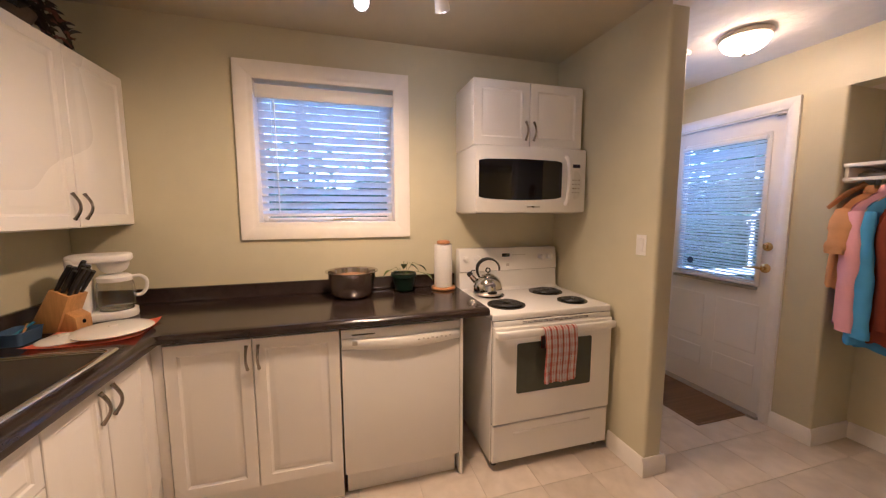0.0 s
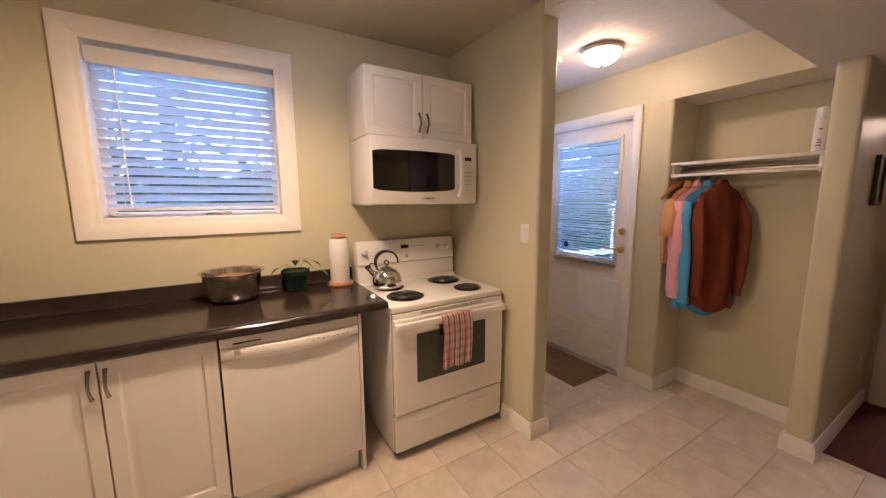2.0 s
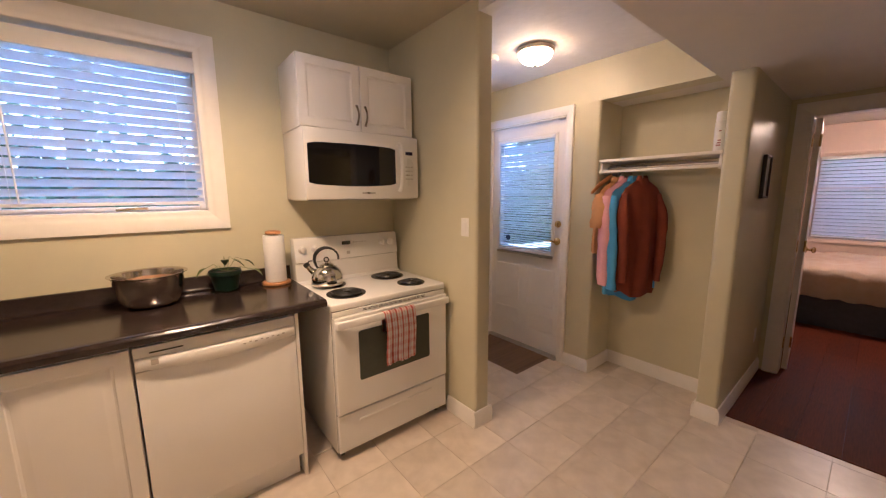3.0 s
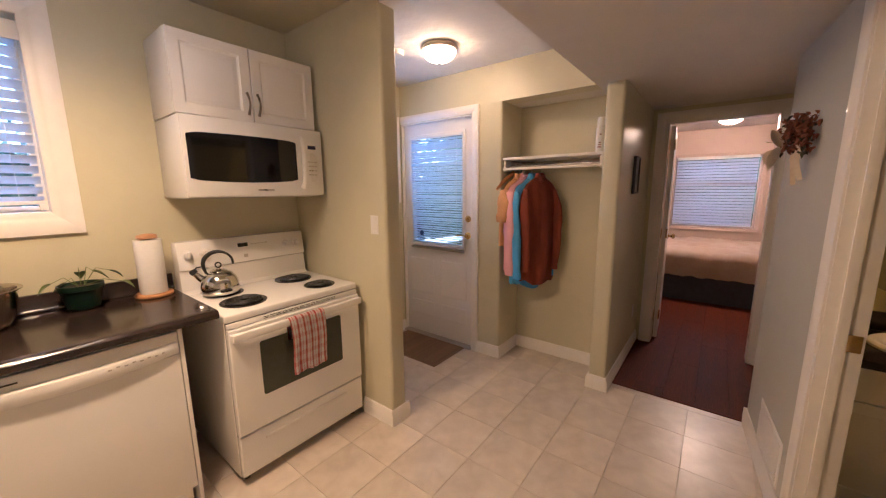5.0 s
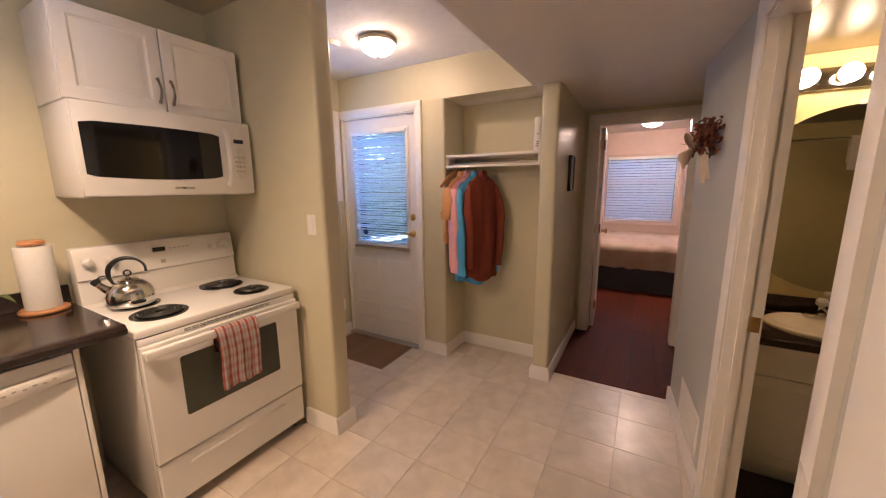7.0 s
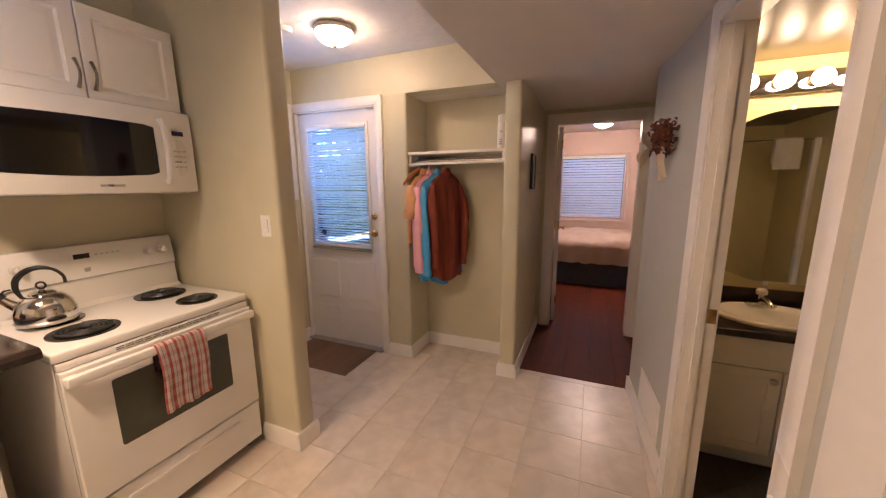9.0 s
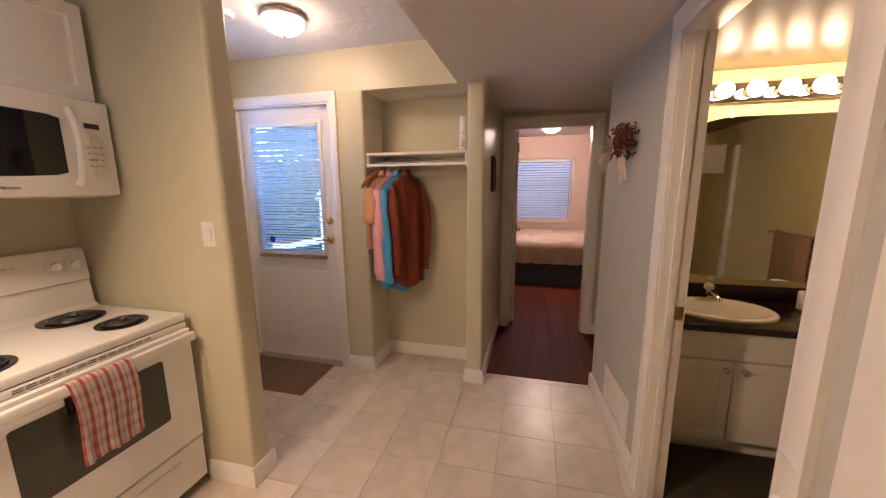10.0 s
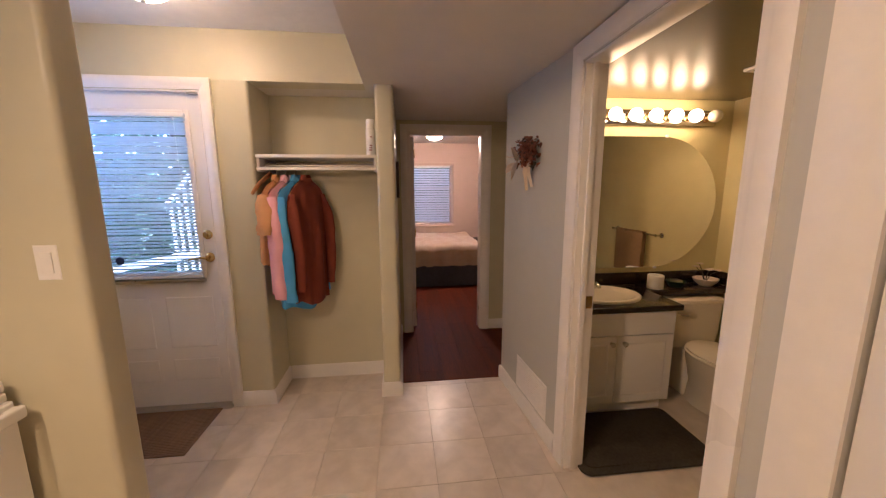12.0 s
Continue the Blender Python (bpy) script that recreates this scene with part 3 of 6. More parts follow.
# ---- outdoors ----
M["grass"] = mat("lawn", (0.06, 0.10, 0.025), 0.9, vary=0.3, grain=6, bump=0.6, bump_scale=60)
M["bark"] = mat("bark", (0.10, 0.075, 0.05), 0.9, vary=0.3, grain=20, bump=0.8, bump_scale=40)
M["leaf"] = mat("garden_leaf", (0.09, 0.17, 0.10), 0.45, vary=0.45, grain=2, translucent=0.4)
bm = bmesh.new()
vs = [bm.verts.new((x, y, -0.25)) for x, y in ((-150, -150), (150, -150), (150, 150), (-150, 150))]
bm.faces.new(vs)
solid("ground", bm, M["grass"], "green lawn around the house", kind="structure")


def tree(at, height, spread, leaves, low, seed):
    rng = random.Random(seed)
    root = thing("tree", "leafy green garden tree outside the house", "tree", at, group="garden trees")
    trunk = tube([(0, 0, 0), (0.05, 0.02, height * 0.35), (-0.04, 0.05, height * 0.7), (0, 0, height * 0.95)], [0.13, 0.10, 0.06, 0.02], 9)
    for i in range(9):
        a, z = rng.random() * 6.28, height * (low + (0.9 - low) * rng.random())
        r = spread * (0.5 + 0.4 * rng.random())
        tube([(0, 0, z), (r * 0.5 * math.cos(a), r * 0.5 * math.sin(a), z + 0.25), (r * math.cos(a), r * math.sin(a), z + 0.35)], [0.04, 0.025, 0.008], 6, trunk)
    part("trunk", trunk, M["bark"], root)
    bm = bmesh.new()
    for i in range(leaves):
        a, u = rng.random() * 6.28, rng.random() ** 0.45
        zz = low + (1.05 - low) * rng.random()
        r = spread * u * (1.0 - 0.55 * abs(zz - 0.5 * (1 + low)) / (1.05 - low)) * (0.8 + 0.35 * math.sin(3 * a + 5 * zz))
        c = Vector((r * math.cos(a), r * math.sin(a), height * zz))
        d = Vector((rng.gauss(0, 1), rng.gauss(0, 1), rng.gauss(0, 0.6))).normalized()
        e = d.cross(Vector((rng.gauss(0, 1), rng.gauss(0, 1), rng.gauss(0, 1)))).normalized()
        l, w = 0.07 + 0.06 * rng.random(), 0.03 + 0.02 * rng.random()
        q = [bm.verts.new(c - d * l), bm.verts.new(c + e * w), bm.verts.new(c + d * l), bm.verts.new(c - e * w)]
        bm.faces.new(q)
    part("crown", bm, M["leaf"], root, smooth=0)


for k, (x, y, h, s, n, low) in enumerate(((-2.0, 7.6, 7.6, 2.2, 4200, 0.04), (-0.4, 7.2, 8.4, 2.3, 2200, 0.04), (3.2, 7.6, 7.6, 2.2, 4200, 0.04),
                                          (6.8, 4.2, 3.8, 1.5, 3200, 0.03), (8.6, 5.8, 5.2, 2.2, 4200, 0.05), (5.4, 7.0, 5.0, 1.8, 3600, 0.05),
                                          (11.8, 0.8, 4.5, 1.8, 1600, 0.08), (11.4, -1.8, 3.8, 1.6, 1400, 0.08))):
    tree((x, y, -0.25), h, s, n, low, k)


def hedge(at, length, height, turn, seed, leaves=4200):
    """A clipped but uneven hedge: a dense core with a coat of leaves."""
    rng = random.Random(seed)
    root = thing("hedge", "tall dense green garden hedge", "hedge", at, turn, group="garden hedges")
    part("core", one(-length / 2 + 0.2, length / 2 - 0.2, -0.28, 0.28, 0, height - 0.35, 0.1), M["leaf"], root)
    bm = bmesh.new()
    for i in range(leaves):
        x = (rng.random() - 0.5) * length
        top = height * (0.93 + 0.09 * math.sin(x * 1.7 + seed) + 0.05 * math.sin(x * 5.1))
        if rng.random() < 0.75:
            c = Vector((x, -0.36 + 0.14 * rng.random(), top * rng.random()))
        else:
            c = Vector((x, rng.uniform(-0.4, 0.4), top + rng.uniform(-0.35, 0.05)))
        d = Vector((rng.gauss(0, 1), rng.gauss(0, 0.6), rng.gauss(0, 1))).normalized()
        e = d.cross(Vector((rng.gauss(0, 1), rng.gauss(0, 1), rng.gauss(0, 1)))).normalized()
        l, w = 0.10 + 0.07 * rng.random(), 0.05 + 0.03 * rng.random()
        bm.faces.new([bm.verts.new(c - d * l), bm.verts.new(c + e * w), bm.verts.new(c + d * l), bm.verts.new(c - e * w)])
    part("leaf_coat", bm, M["leaf"], root, smooth=0)


hedge((9.8, 6.0, -0.25), 10.0, 2.4, -62, 11)
hedge((0.6, 10.2, -0.25), 11.0, 2.6, 0, 12)
hedge((13.2, -0.5, -0.25), 8.0, 3.0, -90, 13)

rl = thing("stair_railing", "white painted stair railing outside the door", "railing", (5.25, 0, 0))
slope = -1.18
part("top_rail", prism([(3.55, 1.27), (3.55, 1.33), (2.75, 1.33 - 0.8 * slope), (2.75, 1.27 - 0.8 * slope)], "x", -0.03, 0.03), M["trim"], rl)
for i in range(9):
    y = 3.48 - i * 0.085
    part("baluster", one(-0.015, 0.015, y - 0.016, y + 0.016, -0.24, 1.28 + (y - 3.55) * slope), M["trim"], rl)
part("stringer", prism([(4.30, 0.50), (4.30, 0.58), (2.75, 0.875), (2.75, 0.78)], "x", -0.06, -0.02), M["trim"], rl)
part("post", one(-0.04, 0.04, 4.26, 4.34, -0.24, 0.62), M["trim"], rl)


# ---- shared shapes for furniture ----
def facing(side, at):
    """Maps (u, v, d) to the world for a front that looks to a side and lies at a coordinate; d is towards the viewer."""
    return {"s": lambda u, v, d: (u, at - d, v), "n": lambda u, v, d: (u, at + d, v),
            "e": lambda u, v, d: (at + d, u, v), "w": lambda u, v, d: (at - d, u, v)}[side]


def relief(put, u0, u1, v0, v1, rings, thick):
    """A slab whose front steps in rings of (inset, depth) and ends in a flat middle."""
    bm = bmesh.new()
    loops = []
    for inset, d in [(0, -thick), (0, -0.002), (0.002, 0.0)] + list(rings):
        loops.append([bm.verts.new(put(u, v, d)) for u, v in ((u0 + inset, v0 + inset), (u1 - inset, v0 + inset), (u1 - inset, v1 - inset), (u0 + inset, v1 - inset))])
    for a, b in zip(loops, loops[1:]):
        for i in range(4):
            bm.faces.new((a[i], a[(i + 1) % 4], b[(i + 1) % 4], b[i]))
    bm.faces.new(loops[-1])
    bm.faces.new(loops[0][::-1])
    bmesh.ops.recalc_face_normals(bm, faces=bm.faces)
    return bm


DOOR_RINGS = [(0.050, 0.0), (0.053, -0.005), (0.060, -0.009), (0.068, -0.008), (0.086, -0.001), (0.092, 0.0)]


def bow_handle(put, u, v, length, lean=0.0):
    pts = []
    for i in range(13):
        f = i / 12
        pts.append(put(u + lean * (f - 0.5), v + (f - 0.5) * length, 0.004 + 0.026 * math.sin(math.pi * f)))
    r = [0.0085] + [0.0054 + 0.0016 * abs(f - 6) / 6 for f in range(1, 12)] + [0.0085]
    return tube(pts, r, 8)


def cabinet_door(parent, side, at, u0, u1, v0, v1, handle_u, handle_v, rings=None):
    put = facing(side, at)
    door = part("door", relief(put, u0, u1, v0, v1, rings or DOOR_RINGS, 0.018), M["cabinet"], parent, smooth=20)
    if handle_u is not None:
        part("handle", bow_handle(put, handle_u, handle_v, 0.112), M["pull_metal"], door, "curved brushed nickel handle")
    return door


# ---- kitchen: base units ----
FY, TOP = 2.005, 0.945
c = thing("base_cabinet", "white base cabinet with two raised panel doors", "cabinet")
part("body", one(-0.50, 0.232, FY + 0.019, 2.62, 0.16, 0.905), M["cabinet"], c)
part("toe_kick", one(-0.50, 0.232, FY + 0.030, FY + 0.045, 0.0, 0.16), M["cabinet"], c)
cabinet_door(c, "s", FY, -0.495, -0.152, 0.163, 0.888, -0.172, 0.803)
cabinet_door(c, "s", FY, -0.146, 0.230, 0.163, 0.888, -0.124, 0.803)
part("corner_filler", one(-0.542, -0.502, FY + 0.01, FY + 0.03, 0.0, 0.905, 0.001), M["cabinet"], c)

w = thing("sink_cabinet", "white sink base cabinet with raised panel doors", "cabinet")
part("body", one(-1.12, -0.561, 1.435, 2.60, 0.10, 0.72), M["cabinet"], w)
part("face_frame", one(-0.561, -0.556, 1.435, 2.02, 0.10, 0.905), M["cabinet"], w)
part("toe_kick", one(-0.65, -0.635, 1.435, 2.05, 0.0, 0.10), M["cabinet"], w)
cabinet_door(w, "e", -0.540, 1.708, 1.975, 0.163, 0.888, 1.738, 0.805)
cabinet_door(w, "e", -0.540, 1.435, 1.702, 0.163, 0.888, 1.672, 0.805)
part("corner_strip", one(-0.556, -0.543, 1.978, 2.03, 0.0, 0.905, 0.001), M["cabinet"], w)
w2 = thing("drawer_cabinet", "white base cabinet beside the sink unit", "cabinet")
part("body", one(-1.12, -0.561, 0.60, 1.43, 0.10, 0.70), M["cabinet"], w2)
part("toe_kick", one(-0.65, -0.635, 0.60, 1.43, 0.0, 0.10), M["cabinet"], w2)
cabinet_door(w2, "e", -0.540, 0.905, 1.429, 0.72, 0.888, 1.167, 0.805, [(0.03, 0), (0.036, -0.004), (0.045, -0.004), (0.055, 0)])
cabinet_door(w2, "e", -0.540, 0.905, 1.429, 0.163, 0.714, 0.96, 0.63)

# worktop, in one L with a round nose and a low upstand
wt = thing("countertop", "dark laminate worktop with a rounded front edge", "countertop")
def plate_of(xs, ys, inside, z0, z1):
    """One slab out of the cells of a grid that lie inside."""
    bm = bmesh.new()
    grid = {(i, j, k): bm.verts.new((x, y, z)) for i, x in enumerate(xs) for j, y in enumerate(ys) for k, z in enumerate((z0, z1))}
    def held(i, j):
        return 0 <= i < len(xs) - 1 and 0 <= j < len(ys) - 1 and inside((xs[i] + xs[i + 1]) / 2, (ys[j] + ys[j + 1]) / 2)
    for i in range(len(xs) - 1):
        for j in range(len(ys) - 1):
            if not held(i, j):
                continue
            c = [(i, j), (i + 1, j), (i + 1, j + 1), (i, j + 1)]
            bm.faces.new([grid[(*q, 1)] for q in c])
            bm.faces.new([grid[(*q, 0)] for q in c[::-1]])
            for n_, (p, q) in zip(((i, j - 1), (i + 1, j), (i, j + 1), (i - 1, j)), zip(c, c[1:] + c[:1])):
                if not held(*n_):
                    bm.faces.new((grid[(*p, 0)], grid[(*q, 0)], grid[(*q, 1)], grid[(*p, 1)]))
    for v in [v for v in bm.verts if not v.link_faces]:
        bm.verts.remove(v)
    return bm
part("slab", plate_of((-1.14, -1.00, -0.580, -0.540, -0.490, 1.005), (0.55, 1.06, 1.85, 1.97, 2.02, NY),
                      lambda x, y: y > 2.02 or (x < -0.54 and not (-1.00 < x < -0.58 and 1.06 < y < 1.85)) or (-0.54 < x < -0.49 and y > 1.97), 0.909, TOP), M["counter"], wt)
nose = [(0, 0.907), (0, TOP), (-0.030, TOP), (-0.042, TOP - 0.004), (-0.050, TOP - 0.014), (-0.050, TOP - 0.027), (-0.045, 0.907)]
part("front_edge", prism([(2.02 + a, b) for a, b in nose], "x", -0.490, 1.005), M["counter"], wt)
part("front_edge", prism([(-0.540 - a, b) for a, b in nose], "y", 0.55, 1.97), M["counter"], wt)
cove = [(0, 0), (-0.045, 0), (-0.034, 0.003), (-0.026, 0.011), (-0.022, 0.024), (-0.022, 0.076), (-0.018, 0.080), (0, 0.080)]
part("upstand", prism([(NY + a, TOP + 0.0005 + b) for a, b in cove], "x", -1.118, 1.015), M["counter"], wt)
part("upstand", prism([(WX - a, TOP + 0.0008 + b) for a, b in cove], "y", 0.55, NY - 0.001), M["counter"], wt)

# dishwasher
d = thing("dishwasher", "white built-in dishwasher under the worktop", "dishwasher")
X0, X1 = 0.240, 0.846
part("body", one(X0 + 0.005, X1 - 0.005, 2.03, 2.58, 0.13, 0.90), M["plastic"], d)
bm = bmesh.new()
N_ = 12
prism([(X0, 2.025)] + [(X0 + (X1 - X0) * i / N_, 2.006 - 0.006 * math.sin(math.pi * i / N_)) for i in range(N_ + 1)] + [(X1, 2.025)], "z", 0.132, 0.786, bm, 0.003)
part("door_panel", bm, M["appliance"], d)
pan = prism([(X0, 2.025)] + [(X0 + (X1 - X0) * i / N_, 2.006 - 0.004 * math.sin(math.pi * i / N_)) for i in range(N_ + 1)] + [(X1, 2.025)], "z", 0.788, 0.888, None, 0.004)
cp = part("control_panel", pan, M["plastic"], d)
bm = bmesh.new()
band = []
for i in range(25):
    f = i / 24
    k = math.sin(math.pi * f)
    x, y = X0 + 0.002 + (X1 - X0 - 0.004) * f, 1.997 - 0.016 * k ** 0.7
    lo, hi = 0.796 - 0.020 * k, 0.846 - 0.012 * k
    band.append([bm.verts.new((x, yy, zz)) for yy, zz in ((2.012, lo + 0.008), (y + 0.006, lo), (y, lo + 0.005), (y - 0.001, (lo + hi) / 2), (y + 0.001, hi - 0.006), (y + 0.008, hi), (2.012, hi + 0.004))])
for a, b in zip(band, band[1:]):
    for q in range(6):
        bm.faces.new((a[q], a[q + 1], b[q + 1], b[q]))
bm.faces.new(band[0])
bm.faces.new(band[-1][::-1])
bmesh.ops.recalc_face_normals(bm, faces=bm.faces)
hb = part("handle", bm, M["plastic"], d, "white bowed door handle", smooth=60)
part("slot", one(X0 + 0.050, X0 + 0.160, 1.9995, 2.008, 0.858, 0.863), M["black_plastic"], cp)
for i in range(8):
    u, f = X0 + 0.375 + i * 0.024, (0.375 + i * 0.024) / (X1 - X0)
    y = 1.995 - 0.016 * math.sin(math.pi * f) ** 0.7
    part("button", one(u, u + 0.011, y, y + 0.006, 0.811 + 0.004 * (i % 2), 0.817 + 0.004 * (i % 2), 0.001), M["nickel"], hb)
part("badge", one(X0 + 0.052, X0 + 0.076, 1.9875, 1.996, 0.812, 0.834, 0.001), M["nickel"], hb)
part("toe_panel", one(X0 + 0.01, X1 - 0.01, 2.055, 2.07, 0.0, 0.13), M["plastic"], d)
solid("end_panel", one(0.850, 0.866, FY, 2.62, 0.0, 0.905, 0.001), M["cabinet"], "white end panel beside the dishwasher", "panel")

# sink
s = thing("sink", "stainless steel sink set in the dark worktop", "sink")
bm = bmesh.new()
zr = TOP + 0.006
outer, inner = round_rect(-1.015, -0.560, 1.045, 1.868, 0.03), round_rect(-0.970, -0.586, 1.095, 1.842, 0.045)
def ring_of(o, z):
    return [bm.verts.new((x, y, z)) for x, y in o]
def scaled(o, k):
    cx, cy = -0.785, 1.4565
    return [(cx + (x - cx) * k, cy + (y - cy) * (1 - (1 - k) * 0.55)) for x, y in o]
loops = [ring_of(outer, TOP + 0.0005), ring_of(outer, zr - 0.002), ring_of(scaled(outer, 0.985), zr), ring_of(inner, zr), ring_of(scaled(inner, 0.985), zr - 0.012), ring_of(scaled(inner, 0.93), 0.755), ring_of(scaled(inner, 0.80), 0.735)]
def skin(rows):
    for a, b in zip(rows, rows[1:]):
        for i in range(len(a)):
            j = (i + 1) % len(a)
            bm.faces.new((a[i], a[j], b[j], b[i]))
skin(loops[3:])
bm.faces.new(loops[-1])
for v in [v for l in loops[:3] for v in l]:
    bm.verts.remove(v)
bmesh.ops.recalc_face_normals(bm, faces=bm.faces)
part("basin", bm, M["sink_steel"], s, smooth=50)
bm = bmesh.new()
skin([ring_of(outer, TOP + 0.0005), ring_of(outer, zr - 0.002), ring_of(scaled(outer, 0.985), zr + 0.001), ring_of(scaled(inner, 1.012), zr + 0.001), ring_of(inner, zr - 0.001), ring_of(scaled(inner, 0.99), zr - 0.006)])
bmesh.ops.recalc_face_normals(bm, faces=bm.faces)
part("rim", bm, M["chrome"], s, "polished steel rim", smooth=50)
part("drain", lathe([(0.045, 0), (0.045, 0.003), (0.03, 0.004), (0.0, 0.002)], 20, center=(-0.78, 1.45, 0.735)), M["chrome"], s)

# ---- upper cabinets on the west wall ----
u = thing("wall_cabinet", "white wall cabinet with two raised panel doors", "cabinet")
part("body", one(WX, -0.862, 1.782, NY, 1.39, 2.165, 0.001), M["cabinet"], u)
cabinet_door(u, "e", -0.843, 2.217, 2.642, 1.395, 2.163, 2.252, 1.485)
cabinet_door(u, "e", -0.843, 1.785, 2.211, 1.395, 2.163, 2.176, 1.485)
u = thing("wall_cabinet", "white wall cabinet above the sink", "cabinet")
part("body", one(WX, -0.862, 1.30, 1.778, 1.39, 2.165, 0.001), M["cabinet"], u)
cabinet_door(u, "e", -0.843, 1.303, 1.775, 1.395, 2.163, 1.34, 1.485)

# cabinet over the microwave
u = thing("wall_cabinet", "small white wall cabinet above the microwave", "cabinet")
part("body", one(1.034, 1.790, 2.335, NY, 1.858, 2.248, 0.001), M["cabinet"], u)
cabinet_door(u, "s", 2.315, 1.036, 1.407, 1.862, 2.246, 1.382, 1.955)
cabinet_door(u, "s", 2.315, 1.413, 1.788, 1.862, 2.246, 1.438, 1.955)

# ---- microwave ----
m = thing("microwave", "white over-the-range microwave with a dark window", "microwave")
MX0, MX1, MZ0, MZ1, MY = 1.036, 1.800, 1.450, 1.853, 2.285
part("body", one(MX0, MX1, MY, NY, MZ0, MZ1, 0.004), M["appliance"], m)
part("underside", one(MX0 + 0.02, MX1 - 0.02, MY + 0.03, NY - 0.02, MZ0 - 0.006, MZ0 + 0.001), M["nickel"], m)
nf = 16
front = [(MX0 + 0.001 + (MX1 - MX0 - 0.002) * i / nf, MY - 0.012 - 0.022 * math.sin(math.pi * i / nf)) for i in range(nf + 1)]
part("front_panel", prism([(MX0 + 0.001, MY - 0.001)] + front + [(MX1 - 0.001, MY - 0.001)], "z", MZ0 + 0.004, MZ1 - 0.002, None, 0.004), M["appliance"], m)


def on_front(xx, proud):
    f = (xx - MX0) / (MX1 - MX0)
    return MY - 0.012 - 0.022 * math.sin(math.pi * f) - proud


def bowed(x0, x1, z0, z1, proud, thick, sag=0.0, corner=0.008):
    """A patch that follows the bowed front, its top and bottom edge sagging outward."""
    n = 14
    bm = bmesh.new()
    up, dn, ub, db = [], [], [], []
    for i in range(n + 1):
        f = i / n
        xx = x0 + (x1 - x0) * f
        k = sag * math.sin(math.pi * f)
        e = corner if i in (0, n) else 0.0
        for lst, z, p in ((up, z1 + k * 0.4 - e, proud), (dn, z0 - k + e, proud), (ub, z1 + k * 0.4 - e, proud - thick), (db, z0 - k + e, proud - thick)):
            lst.append(bm.verts.new((xx, on_front(xx, p), z)))
    for i in range(n):
        bm.faces.new((dn[i], dn[i + 1], up[i + 1], up[i]))
        bm.faces.new((up[i], up[i + 1], ub[i + 1], ub[i]))
        bm.faces.new((db[i], db[i + 1], dn[i + 1], dn[i]))
    bm.faces.new((dn[0], up[0], ub[0], db[0]))
    bm.faces.new((up[n], dn[n], db[n], ub[n]))
    bmesh.ops.recalc_face_normals(bm, faces=bm.faces)
    return bm


part("window", bowed(1.054, 1.612, 1.540, 1.770, 0.002, 0.004, 0.012), M["dark_glass"], m, "black glossy microwave window")
pts = [(1.640, on_front(1.64, 0.012 + 0.032 * math.sin(math.pi * i / 14) ** 0.5), 1.500 + 0.300 * i / 14) for i in range(15)]
part("handle", tube(pts, [0.016] + [0.013] * 13 + [0.016], 10), M["plastic"], m, "white bowed door handle")
keys = part("keypad", lathe([(0.0, 0.0), (0.052, 0.0), (0.052, 0.004), (0.0, 0.004)], 28), mat("pale_keypad", (0.70, 0.68, 0.63), 0.35), m)
keys.matrix_basis = Matrix.Translation((1.722, on_front(1.722, 0.0) + 0.003, 1.625)) @ Matrix.Rotation(radians(90), 4, "X") @ Matrix.Diagonal((0.9, 1.75, 1, 1))
for i in range(4):
    for j in range(3):
        xx = 1.694 + j * 0.022
        part("key", one(xx, xx + 0.014, on_front(xx, 0.0035), on_front(xx, -0.004), 1.575 + i * 0.026, 1.583 + i * 0.026), M["nickel"], m)
part("display", one(1.695, 1.752, on_front(1.72, 0.002), on_front(1.72, -0.005), 1.735, 1.757, 0.001), mat("dark_display", (0.03, 0.03, 0.09), 0.2), m)
part("badge", one(1.368, 1.458, on_front(1.41, 0.001), on_front(1.41, -0.004), 1.482, 1.492), M["nickel"], m)
for i in range(2):
    part("screw", lathe([(0, 0), (0.004, 0), (0.004, 0.002), (0, 0.002)], 10, center=(MX0 - 0.001, MY + 0.012, 1.48 + 0.30 * i), axis="x"), M["nickel"], m)

# ---- stove ----
r = thing("stove", "white electric range with coil burners", "stove")
SX0, SX1, SF = 1.024, 1.786, 1.985
part("body", one(SX0, SX1, SF + 0.012, 2.63, 0.045, 0.868, 0.003), M["appliance"], r)
part("cooktop", one(SX0 - 0.002, SX1 + 0.002, SF - 0.012, 2.60, 0.868, 0.908, 0.010, 3), M["appliance"], r)
bgp = [(2.50, 0.905), (2.535, 0.925), (2.545, 1.03), (2.548, 1.04), (2.535, 1.045), (2.552, 1.185), (2.565, 1.200), (2.60, 1.203), (2.63, 1.195), (2.63, 0.905)]
bg = part("backguard", prism(bgp, "x", SX0 + 0.003, SX1 - 0.003, None, 0.006), M["appliance"], r)
def on_guard(z):
    return 2.535 + (z - 1.045) * 0.121
for xx in (1.075, 1.160, 1.655, 1.725):
    kn = lathe([(0.026, 0.0), (0.026, -0.006), (0.019, -0.010), (0.017, -0.026), (0.013, -0.030), (0, -0.030)], 20, center=(xx, on_guard(1.13), 1.13), axis="y")
    box(kn, xx - 0.005, xx + 0.005, on_guard(1.13) - 0.036, on_guard(1.13) - 0.010, 1.112, 1.148, 0.002)
    part("knob", kn, M["plastic"], bg)
part("clock_display", one(1.345, 1.405, on_guard(1.15) - 0.003, on_guard(1.15) + 0.004, 1.138, 1.162, 0.001), M["black"], bg, "dark clock display")
for i in range(5):
    part("clock_button", one(1.425 + i * 0.022, 1.437 + i * 0.022, on_guard(1.15) - 0.002, on_guard(1.15) + 0.004, 1.146, 1.153), M["nickel"], bg)
